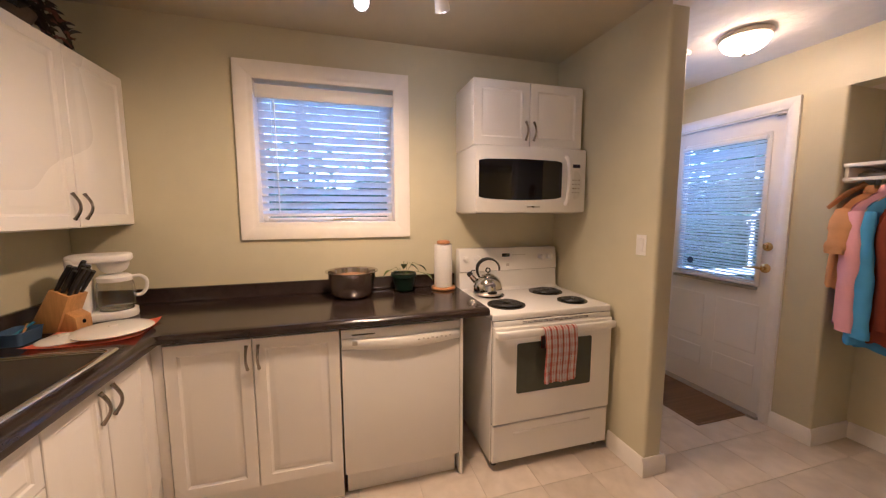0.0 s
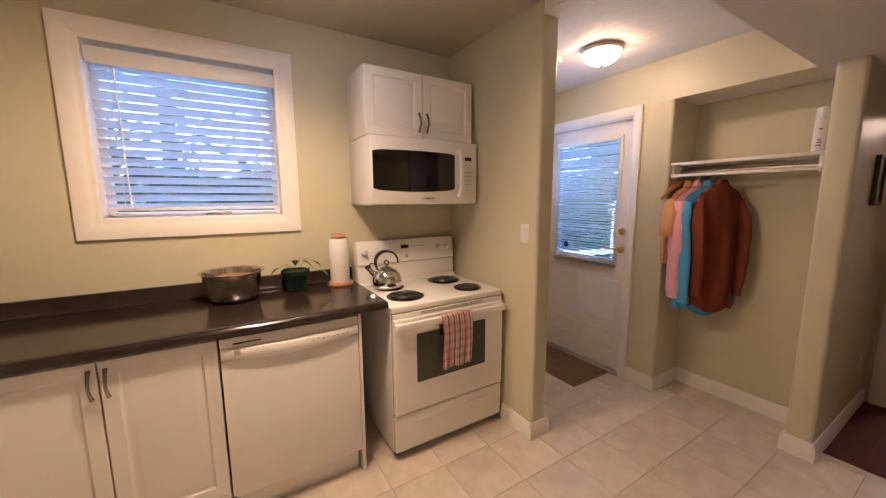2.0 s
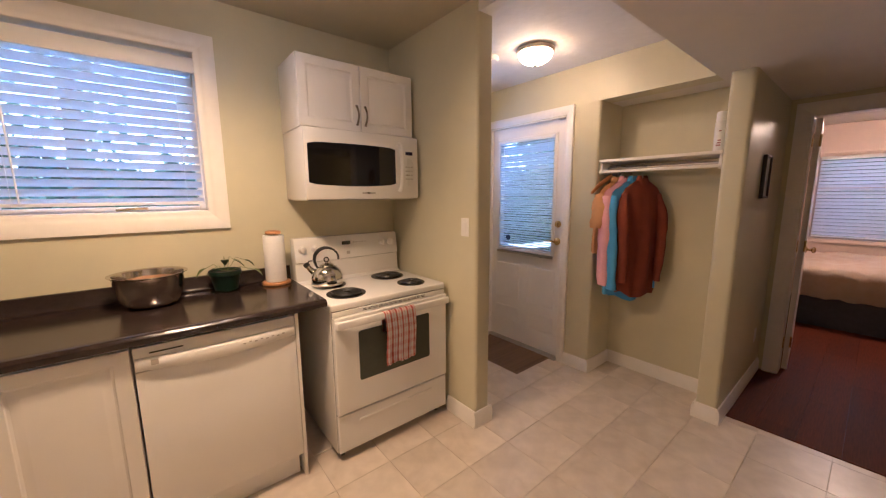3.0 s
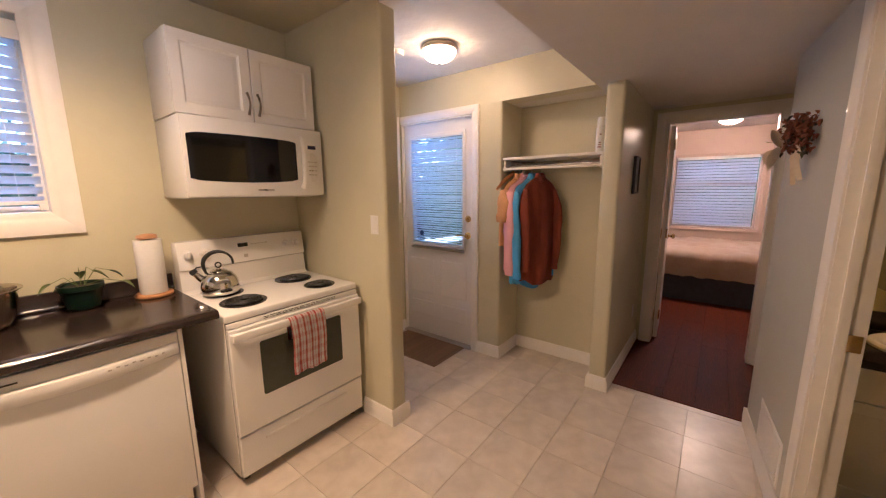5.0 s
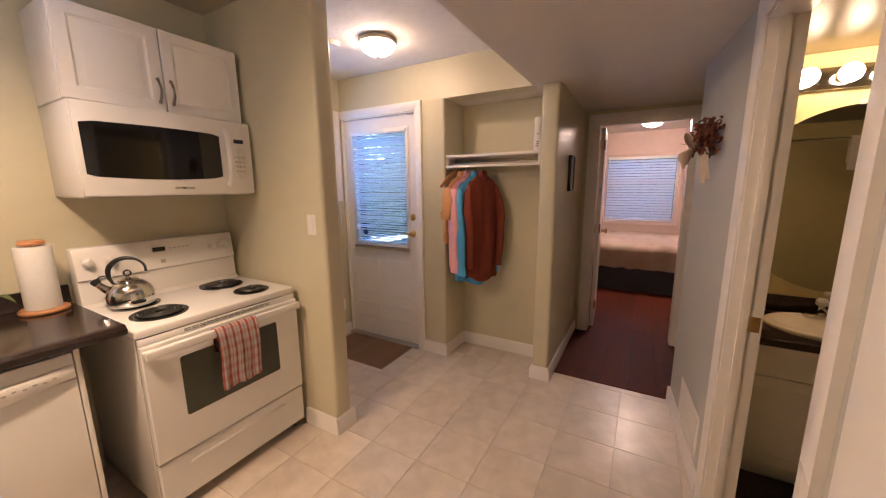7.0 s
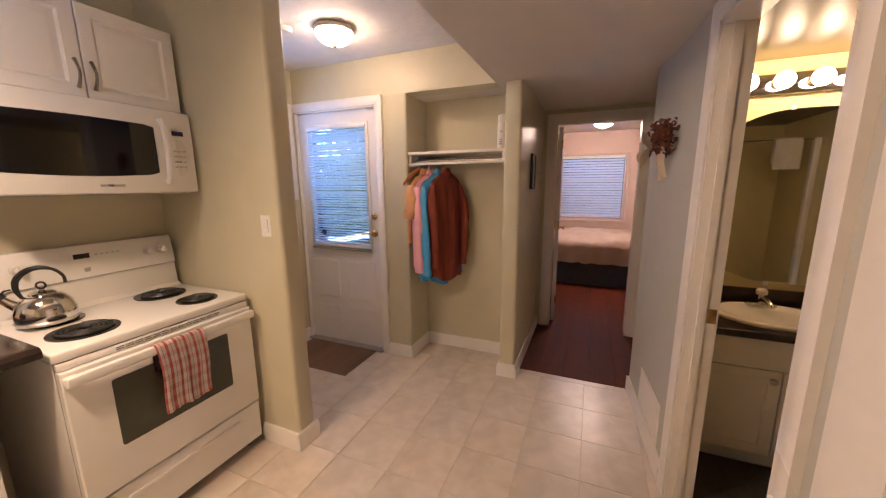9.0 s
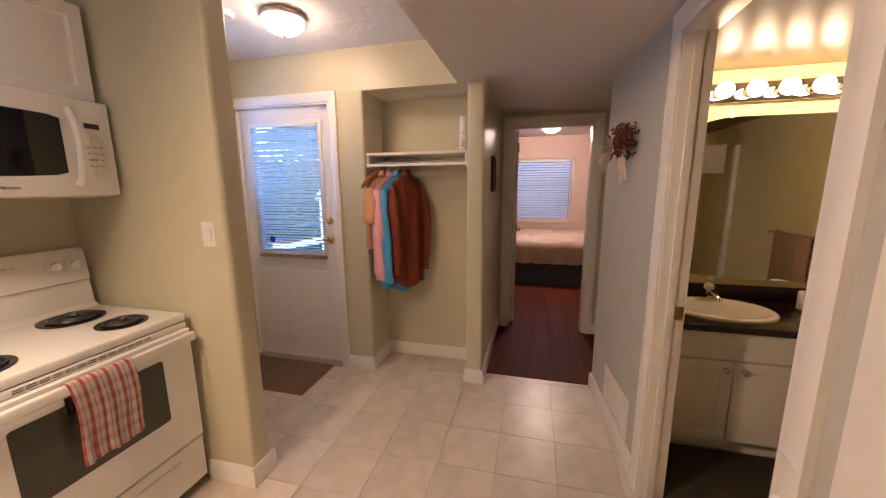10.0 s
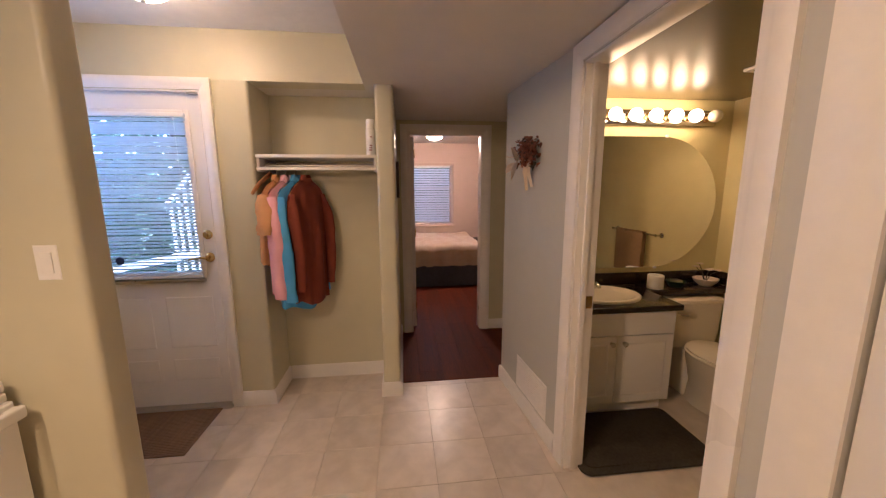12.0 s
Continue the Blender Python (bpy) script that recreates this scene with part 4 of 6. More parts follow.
part("badge", one(1.375, 1.398, on_guard(1.085) - 0.002, on_guard(1.085) + 0.004, 1.072, 1.092), M["nickel"], bg)
part("cavity_front", one(SX0 + 0.005, SX1 - 0.005, SF + 0.002, SF + 0.014, 0.045, 0.868), M["black"], r)
dr = part("oven_door", relief(facing("s", SF - 0.028), SX0 + 0.003, SX1 - 0.003, 0.285, 0.836, [(0.004, 0.003), (0.010, 0.004)], 0.030), M["appliance"], r)
part("oven_window", prism(round_rect(1.160, 1.640, 0.455, 0.742, 0.012), "y", SF - 0.0345, SF - 0.028), M["oven_glass"], dr, "smoked oven window")
bm = one(SX0 + 0.005, SX1 - 0.005, SF - 0.068, SF - 0.046, 0.783, 0.825, 0.008, 3)
box(bm, SX0 + 0.005, SX0 + 0.045, SF - 0.047, SF - 0.030, 0.790, 0.820, 0.004)
box(bm, SX1 - 0.045, SX1 - 0.005, SF - 0.047, SF - 0.030, 0.790, 0.820, 0.004)
part("door_handle", bm, M["plastic"], dr, "white flat oven door handle")
vt = part("vent_trim", one(SX0 + 0.003, SX1 - 0.003, SF - 0.014, SF + 0.002, 0.838, 0.866, 0.004), M["appliance"], r)
for i in range(13):
    xx = 1.20 + i * 0.033
    for k in range(2):
        part("vent_slot", one(xx, xx + 0.027, SF - 0.0155, SF - 0.01, 0.8470 + 0.008 * k, 0.8495 + 0.008 * k), M["black"], vt)
dw_ = part("storage_drawer", relief(facing("s", SF - 0.020), SX0 + 0.003, SX1 - 0.003, 0.055, 0.274, [(0.004, 0.003)], 0.024), M["appliance"], r)
pull = bmesh.new()
for (xa, xb, za, zb) in ((1.15, 1.66, 0.205, 0.225),):
    prism(round_rect(xa, xb, za, zb, 0.009), "y", SF - 0.028, SF - 0.022, pull, 0.002)
part("drawer_grip", pull, M["appliance"], dw_)
for xx in (SX0 + 0.04, SX1 - 0.04):
    for yy in (SF + 0.05, 2.58):
        part("foot", lathe([(0.018, 0), (0.018, 0.02), (0.012, 0.022), (0.012, 0.05)], 12, center=(xx, yy, 0)), M["black_plastic"], r)
for bx, by, br in ((1.185, 2.145, 0.098), (1.60, 2.385, 0.098), (1.62, 2.118, 0.076), (1.195, 2.395, 0.076)):
    burner = part("burner_pan", lathe([(br + 0.014, 0.908), (br + 0.014, 0.913), (br + 0.004, 0.914), (br * 0.85, 0.9095), (br * 0.3, 0.9085), (0, 0.9085)], 36, center=(bx, by, 0)), M["black"], r, "black drip pan with a coil")
    turns, pts = 5.2, []
    for i in range(110):
        f = i / 109
        a, rr = 2 * math.pi * turns * f, br * (0.2 + 0.72 * f)
        pts.append((bx + rr * math.cos(a), by + rr * math.sin(a), 0.9175))
    part("coil", tube(pts, 0.0052, 6), M["black_plastic"], burner)

# dish towel over the oven handle
M["towel"] = bpy.data.materials.new("red_check_cotton")
M["towel"].use_nodes = True
t_ = M["towel"].node_tree
p_ = t_.nodes["Principled BSDF"]
p_.inputs["Roughness"].default_value = 0.9
tc, sx = t_.nodes.new("ShaderNodeTexCoord"), t_.nodes.new("ShaderNodeSeparateXYZ")
t_.links.new(tc.outputs["UV"], sx.inputs[0])
def calc(op, a, b=None):
    n = t_.nodes.new("ShaderNodeMath")
    n.operation = op
    for i, v in enumerate((a, b)):
        if v is None:
            continue
        if isinstance(v, (int, float)):
            n.inputs[i].default_value = v
        else:
            t_.links.new(v, n.inputs[i])
    return n.outputs[0]
def bands(src, freq, off, width):
    return calc("LESS_THAN", calc("FRACT", calc("ADD", calc("MULTIPLY", src, freq), off)), width)
warp = calc("MAXIMUM", bands(sx.outputs[0], 18.0, 0.1, 0.30), bands(sx.outputs[0], 18.0, 0.50, 0.06))
weft = bands(sx.outputs[1], 20.0, 0.0, 0.45)
tot = calc("ADD", calc("MULTIPLY", warp, 0.68), calc("MULTIPLY", weft, 0.20))
cr = t_.nodes.new("ShaderNodeValToRGB")
cr.color_ramp.elements[0].color, cr.color_ramp.elements[0].position = (0.86, 0.80, 0.74, 1), 0.0
cr.color_ramp.elements[1].color, cr.color_ramp.elements[1].position = (0.50, 0.075, 0.055, 1), 1.0
e_ = cr.color_ramp.elements.new(0.5)
e_.color = (0.72, 0.32, 0.25, 1)
t_.links.new(tot, cr.inputs[0])
t_.links.new(cr.outputs[0], p_.inputs["Base Color"])
nz, bp = t_.nodes.new("ShaderNodeTexNoise"), t_.nodes.new("ShaderNodeBump")
nz.inputs["Scale"].default_value, bp.inputs["Strength"].default_value, bp.inputs["Distance"].default_value = 500, 0.5, 0.003
t_.links.new(tc.outputs["Object"], nz.inputs["Vector"])
t_.links.new(nz.outputs[0], bp.inputs["Height"])
t_.links.new(bp.outputs[0], p_.inputs["Normal"])


def dish_towel():
    bm = bmesh.new()
    uv = bm.loops.layers.uv.new("UVMap")
    nu, path = 26, []
    yh, zh, rr = SF - 0.057, 0.807, 0.0225
    for i in range(10):
        path.append((yh + rr + 0.004, 0.700 + (zh - 0.700) * i / 9))
    for i in range(1, 9):
        a = radians(180 * i / 8)
        path.append((yh + rr * math.cos(a), zh + rr * math.sin(a)))
    for i in range(1, 17):
        path.append((yh - rr - 0.002, zh - (zh - 0.520) * i / 16))
    grid, length, prev = [], 0.0, None
    for j, (y, z) in enumerate(path):
        if prev:
            length += math.hypot(y - prev[0], z - prev[1])
        prev = (y, z)
        row = []
        drop = max(0.0, zh - z) if j > 17 else 0.0
        for i in range(nu + 1):
            f = i / nu
            wv = 0.010 * drop / 0.28 * (math.sin(f * 15.0 + 0.6) + 0.5 * math.sin(f * 31 + z * 9))
            x = 1.405 + (f - 0.5) * (0.205 - 0.02 * drop) + 0.004 * math.sin(z * 20)
            zz = z + (0.012 * (f - 0.5) + 0.005 * math.sin(7 * f)) * (1 if z < 0.56 else 0)
            row.append((bm.verts.new((x, min(y, SF - 0.036) - abs(wv) if j > 17 else min(y, SF - 0.036), zz)), f * 0.31, length))
        grid.append(row)
    for a, b in zip(grid, grid[1:]):
        for i in range(nu):
            q = (a[i], a[i + 1], b[i + 1], b[i])
            fc = bm.faces.new([v[0] for v in q])
            for lp, v in zip(fc.loops, q):
                lp[uv].uv = (v[1], v[2])
    bmesh.ops.solidify(bm, geom=bm.faces, thickness=0.0022)
    return bm


solid("dish_towel", dish_towel(), M["towel"], "red and white checked cotton towel on the oven handle", "towel", smooth=60)

# ---- things on the worktop ----
k = thing("kettle", "polished steel kettle with a black handle on the stove", "kettle", (1.165, 2.375, 0.9215), -35)
part("body", lathe([(0.0, 0.0), (0.082, 0.0), (0.090, 0.006), (0.096, 0.022), (0.094, 0.055), (0.082, 0.090), (0.062, 0.113), (0.040, 0.123), (0.0, 0.125)], 40), M["chrome"], k, smooth=50)
part("base_band", lathe([(0.0905, 0.004), (0.0955, 0.010), (0.0972, 0.016), (0.0945, 0.020)], 40), M["nickel"], k)
lid = part("lid", lathe([(0.042, 0.120), (0.042, 0.127), (0.030, 0.133), (0.010, 0.137), (0.008, 0.143), (0.0, 0.144)], 28), M["chrome"], k)
part("lid_ring", tube(arc((0, 0, 0.158), 0.014, 0, 360, 16, "xz"), 0.004, 8), M["black_plastic"], lid)
part("spout", tube([(-0.075, 0, 0.075), (-0.100, 0, 0.098), (-0.118, 0, 0.120)], [0.022, 0.017, 0.014], 14), M["chrome"], k)
part("whistle", tube([(-0.114, 0, 0.116), (-0.128, 0, 0.132), (-0.131, 0, 0.137)], [0.018, 0.018, 0.010], 14), M["black_plastic"], k)
part("whistle_lever", tube([(-0.118, 0, 0.134), (-0.105, 0, 0.150), (-0.085, 0, 0.152)], 0.004, 6), M["black_plastic"], k)
hp = [(-0.060, 0, 0.112), (-0.072, 0, 0.150), (-0.066, 0, 0.190), (-0.036, 0, 0.222), (0.004, 0, 0.233), (0.044, 0, 0.222), (0.070, 0, 0.192), (0.074, 0, 0.160)]
part("handle", tube(curved(hp), [0.006 + 0.0055 * math.sin(math.pi * min(1, i / 30)) for i in range(43)], 12), M["black_plastic"], k, "black arched handle", smooth=60)

pt = thing("cooking_pot", "wide stainless steel pot on the dark worktop", "pot", (0.312, 2.458, TOP + 0.001))
pt.scale = (1.0, 1.0, 1.08)
part("body", lathe([(0.0, 0.0), (0.086, 0.0), (0.104, 0.008), (0.120, 0.030), (0.134, 0.078), (0.141, 0.138), (0.156, 0.146), (0.156, 0.149), (0.139, 0.146), (0.136, 0.136), (0.129, 0.078), (0.115, 0.032), (0.098, 0.012), (0.0, 0.008)], 48), M["pot_steel"], pt, smooth=50)
# mottled orange mound filling the pot to just below its rim
part("contents", lathe([(0.0, 0.130), (0.06, 0.128), (0.105, 0.119), (0.131, 0.106), (0.131, 0.094), (0.0, 0.094)], 30), mat("orange_pot_filling", (0.46, 0.23, 0.08), 0.5, vary=0.4, grain=25, bump=0.6, bump_scale=40), pt)

M["leafy"] = mat("pothos_leaf", (0.15, 0.20, 0.045), 0.35, vary=0.35, grain=25)
M["green_pot"] = mat("dark_green_plastic", (0.005, 0.020, 0.012), 0.35, vary=0.1, grain=40)
pl = thing("potted_plant", "small trailing plant in a dark green plastic pot", "plant", (0.640, 2.53, TOP + 0.001))
part("saucer", lathe([(0.0, 0.0), (0.062, 0.0), (0.075, 0.014), (0.072, 0.014), (0.060, 0.003), (0.0, 0.003)], 28), glass("clear_plastic", (0.8, 0.85, 0.8), 0.1), pl, "clear plastic saucer")
part("pot", lathe([(0.0, 0.004), (0.056, 0.004), (0.074, 0.092), (0.081, 0.094), (0.081, 0.118), (0.076, 0.118), (0.072, 0.100), (0.0, 0.100)], 32), M["green_pot"], pl)
part("soil", lathe([(0.0, 0.109), (0.05, 0.107), (0.073, 0.103), (0.073, 0.1), (0, 0.1)], 20), mat("potting_soil", (0.04, 0.03, 0.02), 0.9, vary=0.3, grain=90, bump=0.8), pl)
rng = random.Random(4)
def leaf(bm, base, tip_dir, length, width, droop):
    d = Vector(tip_dir).normalized()
    side = d.cross(Vector((0, 0, 1))).normalized()
    up = side.cross(d)
    prev = None
    for i in range(7):
        f = i / 6
        wd = width * math.sin(math.pi * min(1, f * 0.92 + 0.08)) ** 0.8 * (1.15 - 0.5 * f)
        c_ = Vector(base) + d * length * f - Vector((0, 0, 1)) * droop * f * f
        row = [bm.verts.new(c_ - side * wd + up * 0.006 * wd / width), bm.verts.new(c_ - up * 0.003), bm.verts.new(c_ + side * wd + up * 0.006 * wd / width)]
        if prev:
            bm.faces.new((prev[0], prev[1], row[1], row[0]))
            bm.faces.new((prev[1], prev[2], row[2], row[1]))
        prev = row
for i, (ang, reach, rise) in enumerate(((190, 0.095, 0.030), (160, 0.050, 0.020), (-8, 0.050, 0.062), (6, 0.110, 0.052), (-25, 0.150, 0.005), (80, 0.035, 0.060))):
    a = radians(ang)
    tip = (reach * math.cos(a), reach * math.sin(a), 0.108 + rise)
    stem = [(0.01 * math.cos(a), 0.01 * math.sin(a), 0.106), (tip[0] * 0.55, tip[1] * 0.55, 0.125 + rise * 1.1), tip]
    part("stem", tube(stem, 0.0015, 6), M["leafy"], pl)
    bm = bmesh.new()
    leaf(bm, tip, (math.cos(a), math.sin(a), -0.4), 0.046 + 0.014 * rng.random(), 0.021, 0.022)
    part("leaf", bm, M["leafy"], pl, smooth=60)

pr = thing("paper_towel_holder", "paper towel roll on a wooden stand", "paper towel", (0.902, 2.512, TOP + 0.001))
pr.scale = (1.0, 1.0, 1.03)
M["pine"] = mat("varnished_pine", (0.52, 0.25, 0.075), 0.35, vary=0.2, grain=14, stretch=(1, 6, 6))
part("base", lathe([(0.0, 0.0), (0.078, 0.0), (0.082, 0.005), (0.082, 0.012), (0.077, 0.017), (0.0, 0.017)], 36), M["pine"], pr)
part("rod", lathe([(0.010, 0.016), (0.010, 0.30), (0, 0.30)], 12), M["pine"], pr)
part("finial", lathe([(0.0, 0.288), (0.020, 0.288), (0.041, 0.293), (0.044, 0.302), (0.040, 0.311), (0.022, 0.315), (0.0, 0.316)], 28), M["pine"], pr, "turned wooden top")
part("paper_roll", lathe([(0.016, 0.018), (0.0575, 0.018), (0.0590, 0.022), (0.0590, 0.283), (0.0575, 0.287), (0.016, 0.287)], 40), mat("paper_towel", (0.82, 0.80, 0.76), 0.95, vary=0.03, grain=60, bump=0.35, bump_scale=160), pr, "white paper roll")

cm = thing("coffee_maker", "white drip coffee maker with a glass carafe", "coffee maker", (-0.873, 2.354, TOP + 0.001), 20)
cm.scale = (0.995, 0.995, 1.035)
part("base", prism(round_rect(-0.105, 0.135, -0.085, 0.085, 0.07, 7), "z", 0.0, 0.036, None, 0.006), M["plastic"], cm)
part("hot_plate", lathe([(0.0, 0.036), (0.066, 0.036), (0.066, 0.040), (0, 0.040)], 28, center=(0.055, 0, 0)), M["black"], cm)
part("tower", prism(round_rect(-0.105, -0.030, -0.080, 0.080, 0.03, 6), "z", 0.036, 0.285, None, 0.004), M["plastic"], cm)
part("brew_head", prism(round_rect(-0.110, 0.128, -0.085, 0.085, 0.06, 7), "z", 0.266, 0.303, None, 0.012, 3), M["plastic"], cm)
part("filter_basket", lathe([(0.0, 0.212), (0.030, 0.212), (0.050, 0.226), (0.060, 0.246), (0.062, 0.268), (0, 0.268)], 28, center=(0.055, 0, 0)), M["plastic"], cm)
cf = part("carafe", lathe([(0.0, 0.041), (0.062, 0.041), (0.072, 0.055), (0.078, 0.100), (0.070, 0.160), (0.062, 0.182), (0.059, 0.182), (0.067, 0.159), (0.075, 0.100), (0.069, 0.057), (0.0, 0.044)], 32, center=(0.055, 0, 0)), glass("carafe_glass", (0.95, 0.95, 0.93)), cm, "clear glass carafe")
part("carafe_lid", lathe([(0.0, 0.172), (0.0655, 0.172), (0.068, 0.192), (0.055, 0.203), (0.0, 0.206)], 28, center=(0.055, 0, 0)), M["plastic"], cf)
part("carafe_handle", tube(curved([(0.112, 0, 0.186), (0.150, 0, 0.188), (0.174, 0, 0.165), (0.172, 0, 0.125), (0.152, 0, 0.098), (0.128, 0, 0.094)]), 0.0085, 10), M["plastic"], cf, smooth=60)

kb = thing("knife_block", "light wooden knife block with black-handled knives", "knife block", (-0.943, 2.190, TOP + 0.001), 170)
kb.scale = (0.85, 0.88, 0.95)
M["block_wood"] = mat("beech_block", (0.52, 0.28, 0.07), 0.42, vary=0.15, grain=16, stretch=(6, 6, 0.8))
part("block", prism([(-0.030, 0.0), (0.090, 0.0), (0.100, 0.012), (-0.020, 0.200), (-0.105, 0.165)], "y", -0.055, 0.055, None, 0.003), M["block_wood"], kb)
foot = part("shears_block", prism([(-0.120, 0.0), (-0.032, 0.0), (-0.073, 0.090), (-0.115, 0.065)], "y", -0.045, 0.045, None, 0.003), M["block_wood"], kb)
part("shears_hole", lathe([(0, 0), (0.010, 0), (0.010, 0.002), (0, 0.002)], 12, center=(-0.1185, 0.0, 0.040), axis="x"), M["black"], foot)
ax = Vector((-0.54, 0, 0.84)).normalized()
for i in range(3):
    for j in range(3):
        base_ = Vector((-0.035 - 0.028 * i, -0.034 + 0.034 * j, 0.193 - 0.0115 * i))
        ln = 0.145 - 0.014 * ((i + 2 * j) % 3)
        p0, p1, p2 = base_, base_ + ax * ln * 0.5, base_ + ax * ln
        part("knife_handle", tube([p0, p1, p2 + Vector((-0.004, 0, 0))], [0.010, 0.0125, 0.0130], 8, flat=0.7), M["black_plastic"], kb, "black knife handle")

M["orange_cloth"] = mat("orange_silicone_mat", (0.90, 0.23, 0.08), 0.55, vary=0.08, grain=30, bump=0.2, bump_scale=150)
def cloth(w_, h_, lift):
    bm = bmesh.new()
    n = 14
    g = [[bm.verts.new(((i / n - 0.5) * w_, (j / n - 0.5) * h_, 0.003 + lift * (abs(i / n - 0.5) * abs(j / n - 0.5) * 4) ** 3)) for i in range(n + 1)] for j in range(n + 1)]
    for j in range(n):
        for i in range(n):
            bm.faces.new((g[j][i], g[j][i + 1], g[j + 1][i + 1], g[j + 1][i]))
    bmesh.ops.solidify(bm, geom=bm.faces, thickness=0.002)
    return bm
solid("drying_mat", cloth(0.35, 0.30, 0.014), M["orange_cloth"], "orange drying mat with turned-up corners", "mat", at=(-0.744, 2.077, TOP + 0.001), turn=5, smooth=60)
M["plate"] = mat("white_dish", (0.80, 0.77, 0.71), 0.2, vary=0.02, grain=10)
for x, y, rr, z in ((-0.692, 2.077, 0.134, 0.011), (-0.831, 2.023, 0.078, 0.0)):
    solid("white_dish", lathe([(rr, 0.0), (rr + 0.004, 0.004), (rr - 0.004, 0.009), (rr * 0.75, 0.014), (rr * 0.25, 0.019), (0.018, 0.019), (0.017, 0.025), (0.0, 0.026)], 44), M["plate"], "white dish drying upside down on the orange mat", "dish", at=(x, y, TOP + 0.0045 + z))
tb = thing("utensil_box", "blue clear plastic box with utensils on the worktop", "container", (-0.987, 2.047, TOP + 0.001), 3)
tb.scale = (0.77, 0.77, 0.85)
bm = bmesh.new()
o, i_ = round_rect(-0.060, 0.060, -0.085, 0.085, 0.02), round_rect(-0.056, 0.056, -0.081, 0.081, 0.018)
rows_ = [[bm.verts.new((x * k_, y * k_, z)) for x, y in q] for q, z, k_ in ((o, 0.0, 0.9), (o, 0.055, 1.0), (o, 0.060, 1.05), (i_, 0.060, 1.0), (i_, 0.004, 0.9))]
for a, b in zip(rows_, rows_[1:]):
    for i in range(len(a)):
        bm.faces.new((a[i], a[(i + 1) % len(a)], b[(i + 1) % len(a)], b[i]))
bm.faces.new(rows_[-1])
bm.faces.new(rows_[0][::-1])
bmesh.ops.recalc_face_normals(bm, faces=bm.faces)
part("tub", bm, mat("blue_plastic", (0.16, 0.27, 0.46), 0.2, translucent=0.6), tb)
part("utensil", tube([(-0.03, -0.06, 0.02), (0.02, 0.08, 0.075)], [0.006, 0.009], 8, flat=0.4), mat("teal_plastic", (0.03, 0.22, 0.38), 0.4), tb)
part("utensil", tube([(0.03, -0.05, 0.02), (0.0, 0.07, 0.07)], [0.004, 0.006], 8), M["block_wood"], tb)

# dried arrangement on the wall cabinet
ar = thing("dried_arrangement", "dark dried flower arrangement on top of the cabinet", "dried flowers", (-0.99, 2.10, 2.166))
M["dry_dark"] = mat("dark_dried_leaf", (0.035, 0.030, 0.018), 0.8, vary=0.4, grain=30)
M["dry_pink"] = mat("faded_pink_petal", (0.20, 0.09, 0.06), 0.8, vary=0.3, grain=30)
part("basket", lathe([(0.0, 0.0), (0.09, 0.0), (0.12, 0.05), (0.13, 0.07), (0.12, 0.07), (0.0, 0.06)], 24), M["bark"], ar)
for nm, mt, cnt, ln in (("foliage", M["dry_dark"], 420, 0.05), ("petals", M["dry_pink"], 120, 0.034)):
    bm = bmesh.new()
    for i in range(cnt):
        a, e = rng.random() * 6.28, rng.random() * 1.5
        rr = 0.17 * (0.55 + 0.45 * rng.random()) * (1 + 0.6 * abs(math.sin(a)))
        cpos = (rr * math.cos(a) * math.cos(e) * 0.75, rr * math.sin(a) * math.cos(e) * 1.35, 0.05 + 0.16 * math.sin(e))
        leaf(bm, cpos, (math.cos(a) + rng.gauss(0, 0.5), math.sin(a) + rng.gauss(0, 0.5), rng.gauss(0.1, 0.6)), ln * (0.7 + 0.6 * rng.random()), ln * 0.35, 0.015)
    part(nm, bm, mt, ar, smooth=60)

# track light with three heads
tl = thing("track_light", "ceiling spotlight cluster with three white heads", "ceiling light", (0.52, 1.78, KCEIL))
part("canopy", lathe([(0.0, -0.001), (0.07, -0.001), (0.07, -0.016), (0.055, -0.026), (0.0, -0.028)], 28), M["plastic"], tl)
M["spot_face"] = mat("lit_spot_bulb", (1.0, 0.82, 0.58), 0.4, vary=0.0, emit=12.0)
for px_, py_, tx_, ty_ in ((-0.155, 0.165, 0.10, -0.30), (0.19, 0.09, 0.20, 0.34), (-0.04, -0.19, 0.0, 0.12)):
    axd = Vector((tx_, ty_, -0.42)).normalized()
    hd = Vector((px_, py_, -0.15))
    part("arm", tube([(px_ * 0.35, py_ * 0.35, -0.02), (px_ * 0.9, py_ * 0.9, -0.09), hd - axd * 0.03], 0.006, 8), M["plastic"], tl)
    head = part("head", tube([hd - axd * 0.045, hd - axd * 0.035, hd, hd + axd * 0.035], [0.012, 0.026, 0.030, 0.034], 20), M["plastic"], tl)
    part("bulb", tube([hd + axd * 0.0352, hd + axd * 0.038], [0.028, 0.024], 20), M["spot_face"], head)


def wall_plate(name, side, at, u, v, label, rocker=True):
    put = facing(side, at)
    root = thing(name, label, "light switch" if rocker else "outlet")
    part("plate", relief(put, u - 0.036, u + 0.036, v - 0.058, v + 0.058, [(0.004, 0.002)], 0.004), M["plastic"], root)
    lo, hi = put(u - 0.017, v - 0.034, 0.001), put(u + 0.017, v + 0.034, 0.006)
    b_ = [f(a, b) for a, b in zip(lo, hi) for f in (min, max)]
    part("rocker" if rocker else "receptacle", one(*b_, 0.0015), M["plastic"], root)
    return root


wall_plate("light_switch", "w", PX, 1.815, 1.277, "white rocker switch on the sage partition")
# the second plate stands in for a patch of light on the west wall
wall_plate("wall_outlet", "e", WX, 2.04, 1.135, "white plate standing in for a lit patch behind the sink", False)


